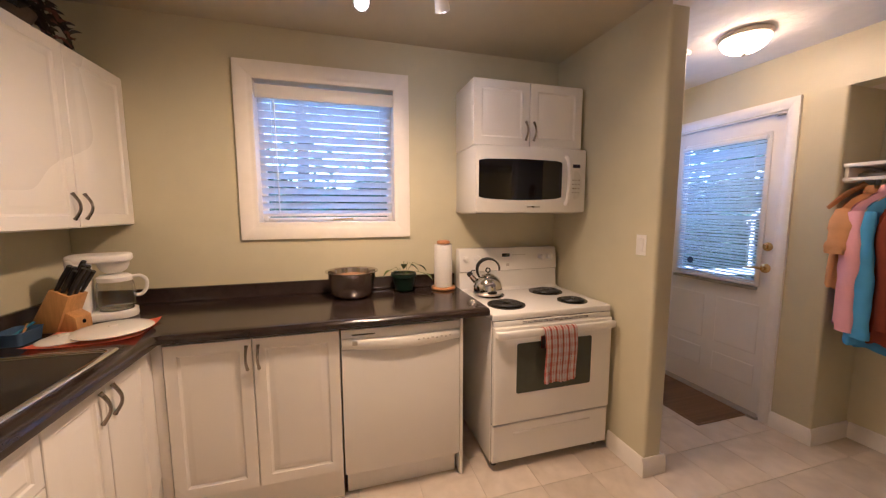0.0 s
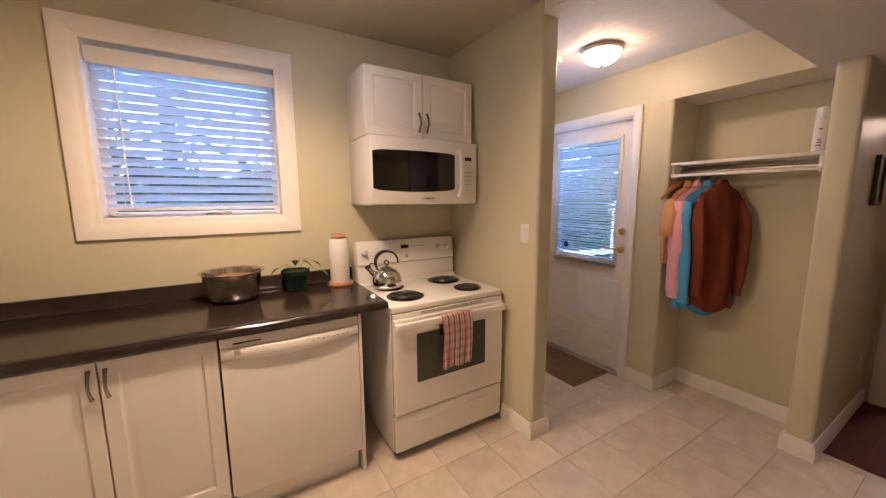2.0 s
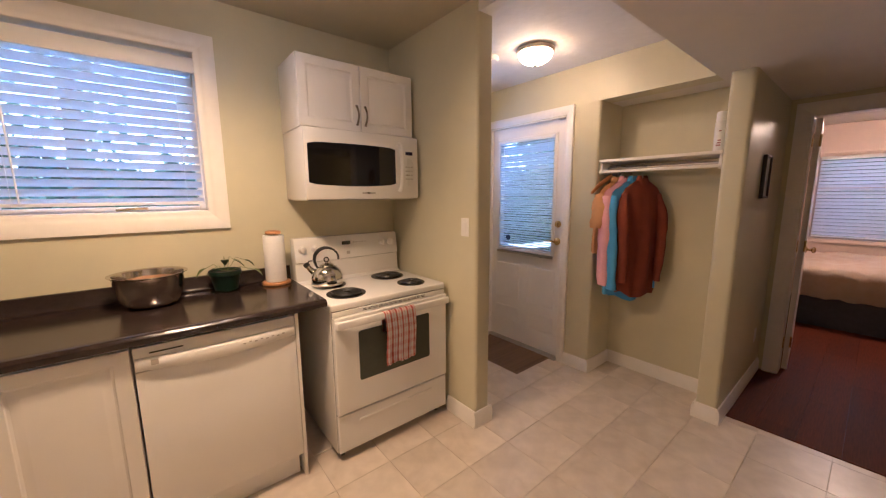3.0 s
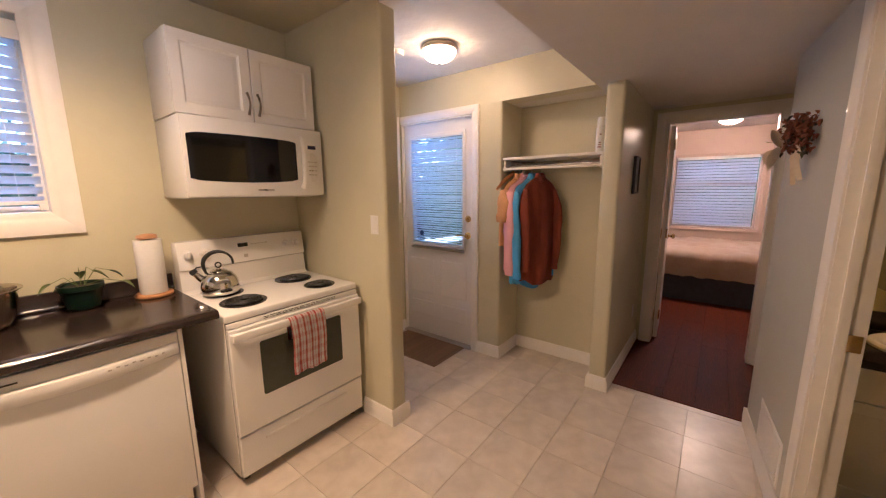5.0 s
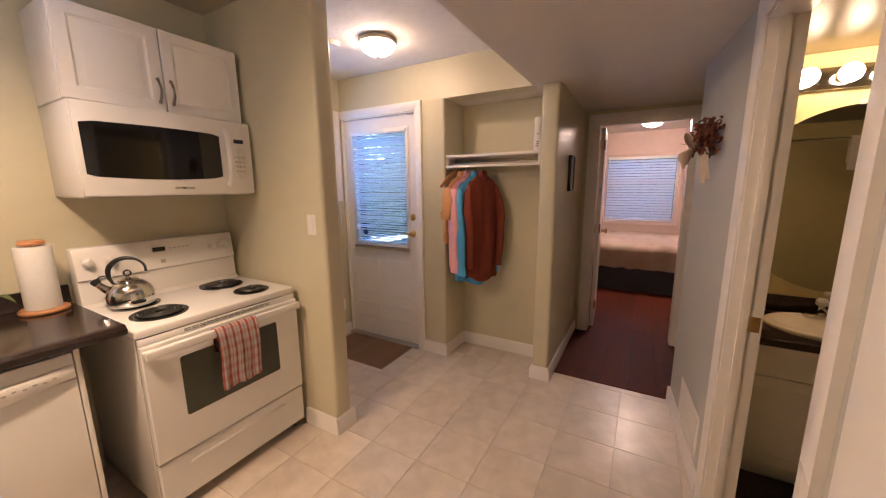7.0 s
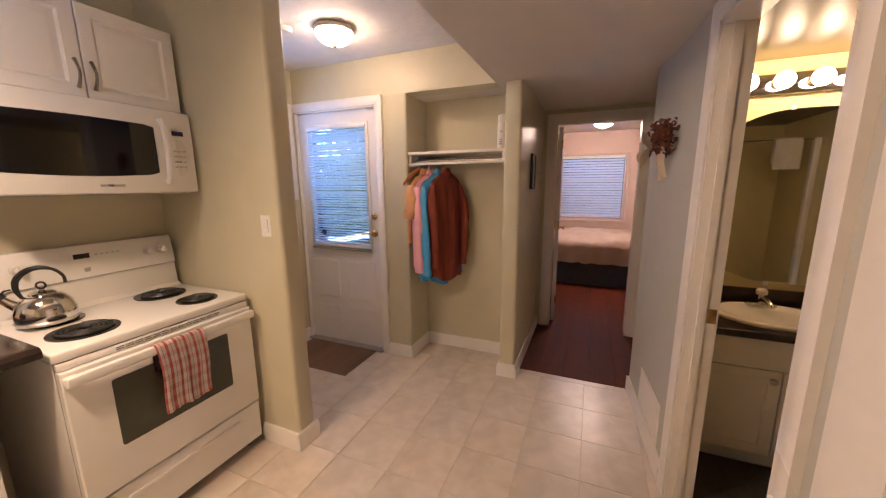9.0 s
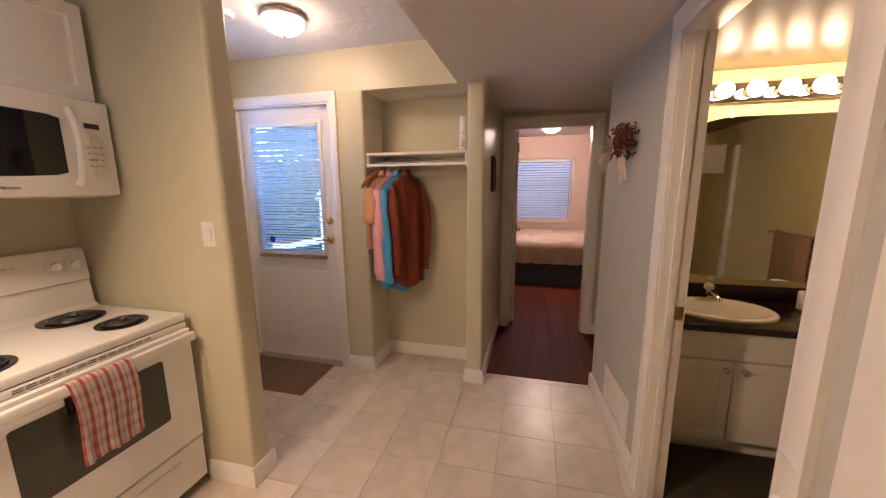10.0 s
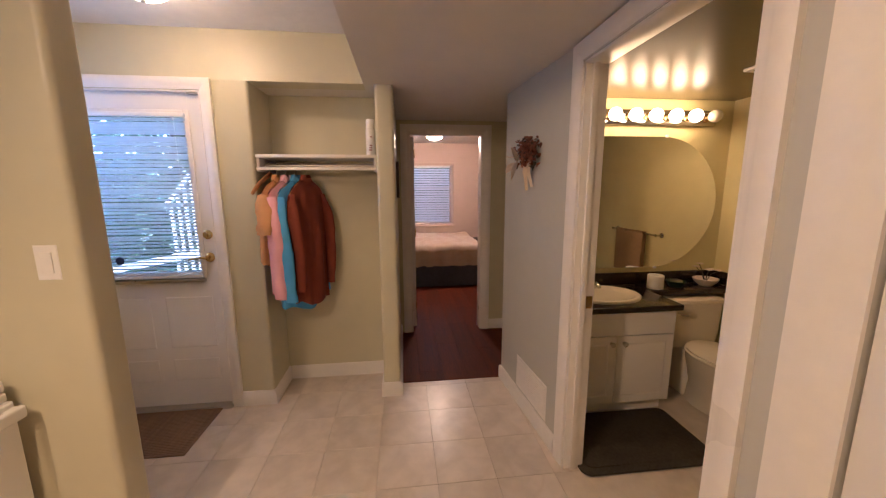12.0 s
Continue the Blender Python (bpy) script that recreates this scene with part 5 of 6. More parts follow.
# ---- entry ----
def dome_light(at, radius, label, bowl="lamp_glass"):
    root = thing("ceiling_light", label, "ceiling light", at)
    part("rim", lathe([(radius * 0.9, 0.0), (radius, -0.004), (radius * 1.03, -0.016), (radius * 0.98, -0.030), (radius * 0.9, -0.034)], 40), M["rim_metal"], root, "satin metal rim")
    prof = [(radius * 0.93 * math.cos(radians(a)), -0.030 - radius * 0.60 * math.sin(radians(a))) for a in range(0, 91, 9)]
    part("glass_bowl", lathe([(radius * 0.90, -0.026)] + prof[:-1] + [(0.0, prof[-1][1])], 40), M[bowl], root, "lit frosted glass bowl", smooth=60)
    zb = prof[-1][1]
    part("finial", lathe([(0.012, zb + 0.003), (0.013, zb - 0.006), (0.007, zb - 0.014), (0.0, zb - 0.016)], 16), M["nickel"], root)
    return root


dome_light((2.485, 1.835, CEIL), 0.124, "lit dome ceiling light with a metal rim")
dome_light((6.16, 0.19, 2.35), 0.14, "lit dome ceiling light in the bedroom", "bed_lamp_glass")
sd = thing("smoke_detector", "round white smoke detector on the ceiling", "smoke detector", (2.36, 2.13, CEIL))
part("body", lathe([(0.058, 0.0), (0.060, -0.012), (0.052, -0.030), (0.0, -0.034)], 28), M["plastic"], sd)

dd = thing("entry_door", "white steel entry door with a blind behind glass, closed", "door")
DX = EX + 0.028
put = facing("w", DX)
GY0, GY1, GZ0, GZ1 = 2.035, 2.620, 0.965, 1.955
slab = boxes((DX, DX + 0.044, DY0 + 0.009, GY0, 0.02, DZ - 0.010), (DX, DX + 0.044, GY1, DY1 - 0.009, 0.02, DZ - 0.010),
             (DX, DX + 0.044, GY0, GY1, 0.02, GZ0), (DX, DX + 0.044, GY0, GY1, GZ1, DZ - 0.010))
part("slab", slab, M["door_paint"], dd, smooth=0)
for (a, b, c0, c1) in ((GY0 - 0.035, GY0, GZ0 - 0.035, GZ1 + 0.035), (GY1, GY1 + 0.035, GZ0 - 0.035, GZ1 + 0.035)):
    part("lite_frame", one(DX - 0.010, DX - 0.001, a, b, c0, c1, 0.004), M["door_paint"], dd)
for (c0, c1) in ((GZ0 - 0.035, GZ0), (GZ1, GZ1 + 0.035)):
    part("lite_frame", one(DX - 0.010, DX - 0.001, GY0, GY1, c0, c1, 0.004), M["door_paint"], dd)
g_ = part("pane", one(DX + 0.018, DX + 0.026, GY0, GY1, GZ0, GZ1), M["glass"], dd, smooth=0)
g_.visible_shadow = False
for (a, b) in ((1.985, 2.285), (2.375, 2.675)):
    for (c0, c1) in ((0.20, 0.36), (0.44, 0.80)):
        part("panel", relief(put, a, b, c0, c1, [(0.007, 0.0024), (0.015, 0.0024), (0.026, 0.0008)], 0.001), M["door_paint"], dd, smooth=20)
db = thing("door_blind", "white mini blind on the entry door, tinted with daylight blue", "blind")
blind(db, "x", DX - 0.016, GY0 - 0.015, GY1 + 0.012, 1.945, 0.935, 0.0212, 0.025, -36, 0.025, M["thin_slat"])
part("hold_down", one(DX - 0.035, DX - 0.001, GY0 - 0.025, GY1 + 0.022, 0.905, 0.927, 0.004), M["nickel"], db)
st = solid("alarm_sticker", lathe([(0, 0), (0.026, 0), (0.026, 0.001), (0, 0.001)], 20, center=(0, 0, 0), axis="x"), mat("navy_sticker", (0.02, 0.04, 0.12), 0.4), "small round dark blue sticker on the door glass", "sticker", at=(DX - 0.0295, 2.50, 1.058))
lv = thing("door_lever", "brass lever handle on the entry door", "door handle", (DX, 1.975, 1.065))
part("rose", lathe([(0.032, -0.0005), (0.032, -0.006), (0.022, -0.012), (0.012, -0.014), (0.012, -0.045), (0, -0.045)], 24, axis="x"), M["brass"], lv)
part("lever", tube([(-0.045, 0, 0), (-0.050, 0.03, 0.004), (-0.050, 0.07, 0.0), (-0.046, 0.105, -0.004)], [0.010, 0.009, 0.008, 0.006], 10), M["brass"], lv)
bo = thing("deadbolt", "brass deadbolt turn on the entry door", "lock", (DX, 1.972, 1.215))
part("rose", lathe([(0.030, -0.0005), (0.030, -0.006), (0.020, -0.011), (0, -0.012)], 24, axis="x"), M["brass"], bo)
part("thumb_turn", one(-0.030, -0.010, -0.006, 0.006, -0.016, 0.016, 0.003), M["brass"], bo)
solid("door_closer_catch", one(EX - 0.01, EX + 0.02, 1.925, 1.985, DZ - 0.022, DZ - 0.012, 0.002), M["nickel"], "small metal catch above the entry door", "catch")
M["doormat"] = mat("brown_ribbed_mat", (0.25, 0.155, 0.095), 0.9, vary=0.2, grain=50, bump=0.5, bump_scale=300)
dm = thing("door_mat", "brown ribbed door mat before the entry door", "mat")
part("backing", one(2.555, 3.005, 1.975, 2.70, 0.001, 0.007, 0.002), M["doormat"], dm)
rib = mesh_of("rib", one(0.0, 0.008, 1.99, 2.685, 0.0065, 0.0105), M["doormat"])
for i in range(30):
    ob = new("rib", rib)
    ob.parent, ob.location = dm, (2.575 + i * 0.0143, 0, 0)
solid("blind_cord", tube([(2.945, ENY - 0.022, 1.36), (2.955, ENY - 0.025, 1.15), (2.965, ENY - 0.02, 1.02)], 0.003, 6), M["blind_rail"], "thin white blind cord hanging beside the door", "cord")
wall_plate("wall_outlet", "s", ENY, 2.94, 0.31, "white outlet near the entry door", False)

# coat niche
sh = thing("closet_shelf", "white shelf with a hanging rail in the coat niche", "shelf")
part("board", one(3.045, 3.374, 0.867, 1.630, 1.708, 1.728, 0.002), M["trim"], sh)
part("cleat", one(3.06, 3.374, 1.612, 1.630, 1.62, 1.707, 0.002), M["trim"], sh)
part("cleat", one(3.06, 3.374, 0.867, 0.885, 1.62, 1.707, 0.002), M["trim"], sh)
part("rail", one(3.046, 3.062, 0.867, 1.630, 1.628, 1.647, 0.003), M["trim"], sh)
part("hanging_rod", tube([(3.16, 0.886, 1.662), (3.16, 1.611, 1.662)], 0.014, 14), M["nickel"], sh)
ca = thing("spray_can", "white aerosol can standing on the closet shelf", "spray can", (3.12, 0.905, 1.729))
part("can", lathe([(0.0, 0.0), (0.031, 0.0), (0.032, 0.004), (0.032, 0.165), (0.028, 0.178), (0.0, 0.18)], 28), mat("white_can", (0.78, 0.76, 0.72), 0.25), ca)
part("cap", lathe([(0.027, 0.176), (0.028, 0.182), (0.028, 0.225), (0.024, 0.235), (0.0, 0.236)], 24), M["plastic"], ca)
for i, zz in enumerate((0.03, 0.045, 0.06, 0.115)):
    part("label_bar", one(-0.0335, -0.028, -0.012, 0.010 - 0.003 * i, zz, zz + 0.007), mat("can_print", (0.25, 0.07, 0.06), 0.4), ca)


def shirt(name, label, material, y, width, bottom, sleeve_z, seed, sleeve_w, turn):
    """A shirt on a wooden hanger: local x runs along the shoulders, its origin on the rod."""
    rg = random.Random(seed)
    top, half = -0.088, width / 2
    root = thing(name, label, "shirt", (3.16, y, 1.662), turn, group="shirts on hangers")
    def shoulder(x):
        a = abs(x)
        return top - 0.66 * max(0.0, a - 0.035) - 1.1 * max(0.0, a - half + 0.05)
    hg = part("hanger", tube([(x, 0, shoulder(x) - 0.012) for x in (-half + 0.03, -half * 0.5, 0, half * 0.5, half - 0.03)], [0.007, 0.009, 0.010, 0.009, 0.007], 8, flat=1.6), M["pine"], root, "curved wooden hanger", smooth=60)
    hook = [(0, 0, top - 0.01), (0, 0, -0.010)] + [(0.0, 0.016 * math.cos(radians(a)), 0.006 + 0.016 * math.sin(radians(a))) for a in range(-60, 200, 20)]
    part("hook", tube(hook, 0.0022, 6), M["chrome"], hg)
    ph = [rg.random() * 6.28 for _ in range(6)]
    n, rows = 56, 26
    bm = bmesh.new()
    loops = []
    for j in range(rows + 1):
        f = (j / rows) ** 1.15
        grow = min(1.0, f / 0.22) ** 0.6
        thick = 0.010 + 0.030 * grow + 0.014 * f
        ring = []
        for i in range(n):
            a = 2 * math.pi * i / n
            x = half * (1 - 0.04 * math.sin(math.pi * min(1, f * 1.6)) - 0.03 * f) * math.cos(a)
            fold = min(1, 1.3 * f) * (0.014 * math.sin(4 * a + ph[0] + 1.5 * f) + 0.010 * math.sin(9 * a + ph[1] + 3 * f) + 0.006 * math.sin(15 * a + ph[2] - 4 * f))
            hem = bottom + 0.022 * math.cos(2 * a) + 0.012 * math.sin(5 * a + ph[3])
            zt = shoulder(x)
            ring.append(bm.verts.new((x, (thick + fold) * math.sin(a) + 0.012 * f * math.sin(5 * x / half + ph[4]), zt + (hem - zt) * f)))
        loops.append(ring)
    for a, b in zip(loops, loops[1:]):
        for i in range(n):
            bm.faces.new((a[i], a[(i + 1) % n], b[(i + 1) % n], b[i]))
    bmesh.ops.recalc_face_normals(bm, faces=bm.faces)
    part("torso", bm, material, root, smooth=80)
    for sgn in (-1, 1):
        pts, rad = [], []
        z0 = shoulder(half - 0.045) - 0.035
        long = sleeve_z < -0.6
        for i in range(16):
            f = i / 15
            out = half - 0.045 + (0.034 if long else 0.07) * min(1, f * (4 if long else 1.2)) ** 0.8 - (0.025 * f if long else 0)
            pts.append((sgn * out, -0.010 - 0.030 * min(1, 2.5 * f) + 0.008 * math.sin(5 * f + ph[3]), z0 + (sleeve_z - z0) * f))
            rad.append(sleeve_w * (0.62 + 0.4 * min(1, f * 4) - 0.30 * f + 0.06 * math.sin(13 * f + ph[2]) + 0.04 * math.sin(29 * f + ph[5])))
        sl = part("sleeve", tube(pts, rad, 16, flat=0.60), material, root, smooth=80)
        e_ = pts[-1]
        part("cuff", tube([(e_[0], e_[1], e_[2] + 0.040), (e_[0], e_[1], e_[2] - 0.004)], [rad[-1] * 1.04, rad[-1] * 1.08], 16, flat=0.60), material, sl, smooth=60)
    bm = bmesh.new()
    col = []
    for a_, b_, z_ in ((0.046, 0.030, top - 0.030), (0.040, 0.028, top + 0.006), (0.032, 0.023, top + 0.026), (0.034, 0.025, top + 0.029), (0.050, 0.034, top - 0.012), (0.048, 0.032, top - 0.014)):
        col.append([bm.verts.new((a_ * math.cos(2 * math.pi * i / 24), b_ * math.sin(2 * math.pi * i / 24), z_ - (0.022 if math.sin(2 * math.pi * i / 24) < -0.8 else 0.0))) for i in range(24)])
    for a, b in zip(col, col[1:]):
        for i in range(24):
            bm.faces.new((a[i], a[(i + 1) % 24], b[(i + 1) % 24], b[i]))
    bmesh.ops.recalc_face_normals(bm, faces=bm.faces)
    part("collar", bm, material, root, smooth=80)
    return root


M["rust"] = mat("rust_brown_cotton", (0.19, 0.036, 0.009), 0.9, vary=0.15, grain=10, bump=0.3, bump_scale=400)
M["cyan"] = mat("turquoise_cotton", (0.10, 0.36, 0.72), 0.9, vary=0.1, grain=10, bump=0.3, bump_scale=400)
M["pink"] = mat("pink_cotton", (0.80, 0.41, 0.45), 0.9, vary=0.08, grain=10, bump=0.3, bump_scale=400)
M["tan"] = mat("tan_orange_cotton", (0.62, 0.33, 0.12), 0.9, vary=0.1, grain=10, bump=0.3, bump_scale=400)
shirt("shirt", "rust brown long-sleeved shirt on a wooden hanger", M["rust"], 1.356, 0.360, -0.935, -0.84, 1, 0.054, -29)
shirt("shirt", "turquoise shirt on a wooden hanger", M["cyan"], 1.420, 0.41, -0.965, -0.90, 2, 0.058, -27)
shirt("shirt", "pale pink long-sleeved shirt on a wooden hanger", M["pink"], 1.486, 0.41, -0.86, -0.88, 3, 0.062, -24)
shirt("shirt", "tan short-sleeved shirt on a wooden hanger", M["tan"], 1.545, 0.38, -0.66, -0.44, 4, 0.060, -20)
hg2 = thing("clothes_hanger", "empty wooden clothes hanger on the rod", "hanger", (3.16, 1.590, 1.662), -16)
part("bar", tube([(-0.19, 0, -0.185), (-0.11, 0, -0.118), (0, 0, -0.055), (0.11, 0, -0.118), (0.19, 0, -0.185)], [0.007, 0.010, 0.011, 0.010, 0.007], 8, flat=1.8), M["pine"], hg2)
part("hook", tube([(0, 0, -0.045), (0, 0, -0.010)] + [(0.0, 0.016 * math.cos(radians(a)), 0.006 + 0.016 * math.sin(radians(a))) for a in range(-60, 200, 20)], 0.0022, 6), M["chrome"], hg2)

# ---- hall ----
gr = thing("air_return_grille", "white louvred vent grille low on the grey wall", "vent grille")
part("plate", relief(facing("n", S0), 2.440, 2.880, 0.110, 0.345, [(0.006, 0.004), (0.022, 0.004), (0.024, 0.002)], 0.003), M["trim"], gr)
for i in range(13):
    part("louvre", one(2.468, 2.852, S0 + 0.002, S0 + 0.007, 0.140 + i * 0.0142, 0.1475 + i * 0.0142), M["trim"], gr)
slanted(gr)
pf = thing("picture_frame", "small dark framed picture on the hall wall", "picture")
part("frame", boxes((3.44, 3.455, 0.722, 0.744, 1.435, 1.715), (3.60, 3.615, 0.722, 0.744, 1.435, 1.715), (3.455, 3.60, 0.722, 0.744, 1.435, 1.45), (3.455, 3.60, 0.722, 0.744, 1.70, 1.715), bevel=0.002), M["black_plastic"], pf)
part("print", one(3.455, 3.60, 0.732, 0.744, 1.45, 1.70), mat("faded_print", (0.30, 0.27, 0.22), 0.6, vary=0.4, grain=8), pf)
wall_plate("wall_outlet", "s", 0.745, 3.95, 0.36, "white outlet low on the hall wall", False)
wr = thing("dried_flower_swag", "dried rust flower bunch with cream ribbon on the wall", "wall decoration", (2.70, S0, 1.71))
M["dry_rust"] = mat("dried_rust_petal", (0.25, 0.085, 0.045), 0.85, vary=0.35, grain=40)
M["ribbon"] = mat("cream_ribbon", (0.74, 0.62, 0.46), 0.7, vary=0.1, grain=30)
for nm, mt, cnt, cen, sp in (("dried_flower", M["dry_rust"], 420, (-0.01, 0.055, 0.01), (0.078, 0.045, 0.072)), ("dried_foliage", M["dry_dark"], 60, (-0.01, 0.05, 0.0), (0.085, 0.04, 0.08))):
    bm = bmesh.new()
    for i in range(cnt):
        pnt = [rng.gauss(0, 0.55) for _ in range(3)]
        base_ = (cen[0] + max(-1, min(1, pnt[0])) * sp[0], max(0.008, cen[1] + max(-1, min(1, pnt[1])) * sp[1]), cen[2] + max(-1, min(1, pnt[2])) * sp[2])
        leaf(bm, base_, (rng.gauss(0, 1), abs(rng.gauss(0, 0.7)), rng.gauss(0, 1)), 0.016 + 0.012 * rng.random(), 0.009, 0.007)
    part(nm, bm, mt, wr, smooth=60)
for i, (x0_, x1_, z1_) in enumerate(((-0.02, -0.035, -0.20), (0.01, 0.02, -0.22), (0.03, 0.05, -0.17), (0.05, 0.10, -0.08))):
    pts = [(x0_, 0.05, -0.03), (x0_ + 0.4 * (x1_ - x0_), 0.055, -0.03 + 0.45 * z1_), (x1_, 0.035 + 0.01 * (i % 2), z1_)]
    part("ribbon_tail", tube(pts, [0.010, 0.011, 0.009], 6, flat=0.12), M["ribbon"], wr)
for bx_, bz_, ang_ in ((0.070, -0.030, 15), (0.080, -0.055, -30), (0.060, -0.045, 70), (0.055, -0.050, -75)):
    bm = bmesh.new()
    leaf(bm, (bx_ - 0.045, 0.112, bz_), (math.cos(radians(ang_)), 0.25, math.sin(radians(ang_))), 0.105, 0.036, 0.01)
    part("bow_loop", bm, M["ribbon"], wr, "cream ribbon loop", smooth=60)

slanted(wr)

# bedroom door, standing open into the room
bd = thing("bedroom_door", "white bedroom door standing open into the room", "door", (HX + 0.125, RY1 - 0.014, 0.0), 4)
part("slab", relief(facing("s", -0.037), 0.0, 0.735, 0.012, RZ - 0.016, [], 0.035), M["door_paint"], bd)
kn = part("knob", lathe([(0.030, 0.0), (0.030, -0.005), (0.012, -0.010), (0.012, -0.032), (0.026, -0.042), (0.028, -0.054), (0.020, -0.064), (0.0, -0.066)], 24, center=(0.67, -0.037, 0.95), axis="y"), M["brass"], bd)
for zz in (0.25, 1.05, 1.86):
    hgp = tube([(-0.004, -0.038, zz - 0.045), (-0.004, -0.038, zz + 0.045)], 0.007, 8)
    box(hgp, -0.004, 0.030, -0.0385, -0.037, zz - 0.045, zz + 0.045)
    part("hinge", hgp, M["brass"], bd, "brass hinge")
for zz in (0.25, 1.05, 1.86):
    part("hinge_leaf", one(HX + 0.060, HX + 0.118, RY1 - 0.0150, RY1 - 0.0122, zz - 0.046, zz + 0.046, 0.0008), M["brass"], bpy.data.objects["bedroom_jamb"], "brass hinge leaf")
# closed door along the south wall
cd = thing("closet_door", "white flush door, closed, in the south wall", "door", (0, 0, 0))
part("slab", one(D2[0] + 0.004, D2[1] - 0.004, SY - 0.050, SY - 0.012, 0.008, BZ - 0.004, 0.002), M["door_paint"], cd)
part("backing", one(D2[0], D2[1], SY - 0.099, SY - 0.060, 0.0, BZ), M["trim"], cd)

sp_ = solid("strike_plate", boxes((BX1 - 0.0145, BX1 - 0.0118, SY - 0.098, SY - 0.058, 0.905, 0.968), bevel=0.0008), M["brass"], "worn brass strike plate on the bathroom jamb", "strike plate")

# ---- bedroom ----
M["spread"] = mat("cream_floral_bedspread", (0.88, 0.79, 0.69), 0.9, vary=0.0, grain=7, bump=0.9, bump_scale=16, dark=(0.70, 0.52, 0.36))
M["skirt"] = mat("slate_blue_bed_skirt", (0.060, 0.072, 0.105), 0.9, vary=0.15, grain=20)
bed = thing("bed", "made bed with a cream floral spread and blue skirt", "bed")
BDX0, BDX1, BDY0, BDY1 = 5.93, 7.36, -0.56, 1.45
part("mattress", one(BDX0 + 0.03, BDX1 - 0.02, BDY0 + 0.03, BDY1 - 0.03, 0.30, 0.56, 0.04, 3), M["trim"], bed)
sk = bmesh.new()
pleat = [(BDX0 + 0.03, BDY1)]
yy = BDY1
i = 0
while yy > BDY0:
    pleat.append((BDX0 + (0.012 if i % 2 else 0.0), yy))
    yy -= 0.045
    i += 1
pleat.append((BDX0 + 0.03, BDY0))
prism(pleat + [(BDX1 - 0.02, BDY0), (BDX1 - 0.02, BDY1)], "z", 0.005, 0.36, sk)
part("bed_skirt", sk, M["skirt"], bed, "slate blue pleated skirt")
bm = bmesh.new()
nx, ny = 22, 40
g = []
for j in range(ny + 1):
    row = []
    for i in range(nx + 1):
        f, k_ = i / nx, j / ny
        s_ = f * 1.25
        if s_ < 0.30:
            x, z = BDX0 - 0.035 + 0.02 * math.sin(k_ * 55) * (1 - s_ / 0.3), 0.335 + s_ / 0.30 * 0.300
        else:
            x, z = BDX0 - 0.035 + (s_ - 0.30) / 0.95 * (BDX1 - BDX0 + 0.01), 0.65 + 0.03 * math.sin(min(1, (s_ - 0.3) / 0.2) * 1.57) + 0.028 * noise.noise((f * 6, k_ * 9, 0))
        y = BDY0 - 0.03 + k_ * (BDY1 - BDY0 + 0.06)
        if k_ < 0.03:
            z = min(z, 0.40)
        row.append(bm.verts.new((x, y, z + 0.018 * noise.noise((f * 14, k_ * 24, 2)))))
    g.append(row)
for j in range(ny):
    for i in range(nx):
        bm.faces.new((g[j][i], g[j][i + 1], g[j + 1][i + 1], g[j + 1][i]))
bmesh.ops.solidify(bm, geom=bm.faces, thickness=0.02)
part("bedspread", bm, M["spread"], bed, "cream floral quilted spread", smooth=70)
nt = thing("nightstand", "small dark wooden nightstand beside the bed", "nightstand", (7.10, -0.86, 0.0))
M["dark_wood"] = mat("dark_stained_wood", (0.05, 0.022, 0.012), 0.4, vary=0.2, grain=16, stretch=(1, 6, 6))
part("top", one(-0.21, 0.21, -0.21, 0.21, 0.56, 0.585, 0.004), M["dark_wood"], nt)
part("apron", one(-0.18, 0.18, -0.18, 0.18, 0.46, 0.56), M["dark_wood"], nt)
for a in (-0.17, 0.17):
    for b in (-0.17, 0.17):
        part("leg", tube([(a, b, 0), (a, b, 0.46)], [0.014, 0.02], 8), M["dark_wood"], nt)
tlp = thing("table_lamp", "small dark bedside lamp on the nightstand", "lamp", (7.10, -0.80, 0.586))
part("stem", lathe([(0.0, 0.0), (0.06, 0.0), (0.06, 0.012), (0.015, 0.03), (0.012, 0.18), (0.0, 0.18)], 20), M["dark_wood"], tlp)
part("shade", lathe([(0.085, 0.16), (0.055, 0.30), (0.052, 0.30), (0.082, 0.16)], 28), M["dry_pink"], tlp)

# ---- bathroom ----
va = thing("vanity", "white bathroom vanity with two doors and round knobs", "vanity")
VX, VY0, VY1, VT = 2.590, -1.050, SY - 0.112, 0.768
part("body", one(VX + 0.019, BTX, VY0 + 0.012, VY1, 0.10, 0.728), M["cabinet"], va)
part("toe_kick", one(VX + 0.075, BTX, VY0 + 0.012, VY1, 0.0, 0.10), M["cabinet"], va)
fp = facing("w", VX)
part("drawer_front", relief(fp, VY0 + 0.014, VY1 - 0.005, 0.572, 0.724, [], 0.018), M["cabinet"], va)
for (a, b, ku) in ((VY0 + 0.014, -0.648, -0.690), (-0.642, VY1 - 0.005, -0.605)):
    vd = part("door", relief(fp, a, b, 0.105, 0.566, [(0.05, 0.0), (0.054, -0.003), (0.064, -0.003), (0.07, -0.001)], 0.018), M["cabinet"], va)
    part("knob", lathe([(0.010, 0.0), (0.007, -0.010), (0.016, -0.018), (0.017, -0.024), (0.010, -0.029), (0.0, -0.030)], 20, center=(VX, ku, 0.520), axis="x"), M["nickel"], vd)
ct = bmesh.new()
box(ct, VX - 0.025, BTX - 0.001, VY0 - 0.015, VY1, 0.729, VT, 0.006)
box(ct, BTX - 0.215, BTX - 0.001, BTY + 0.002, VY0 - 0.016, 0.729, VT, 0.006)
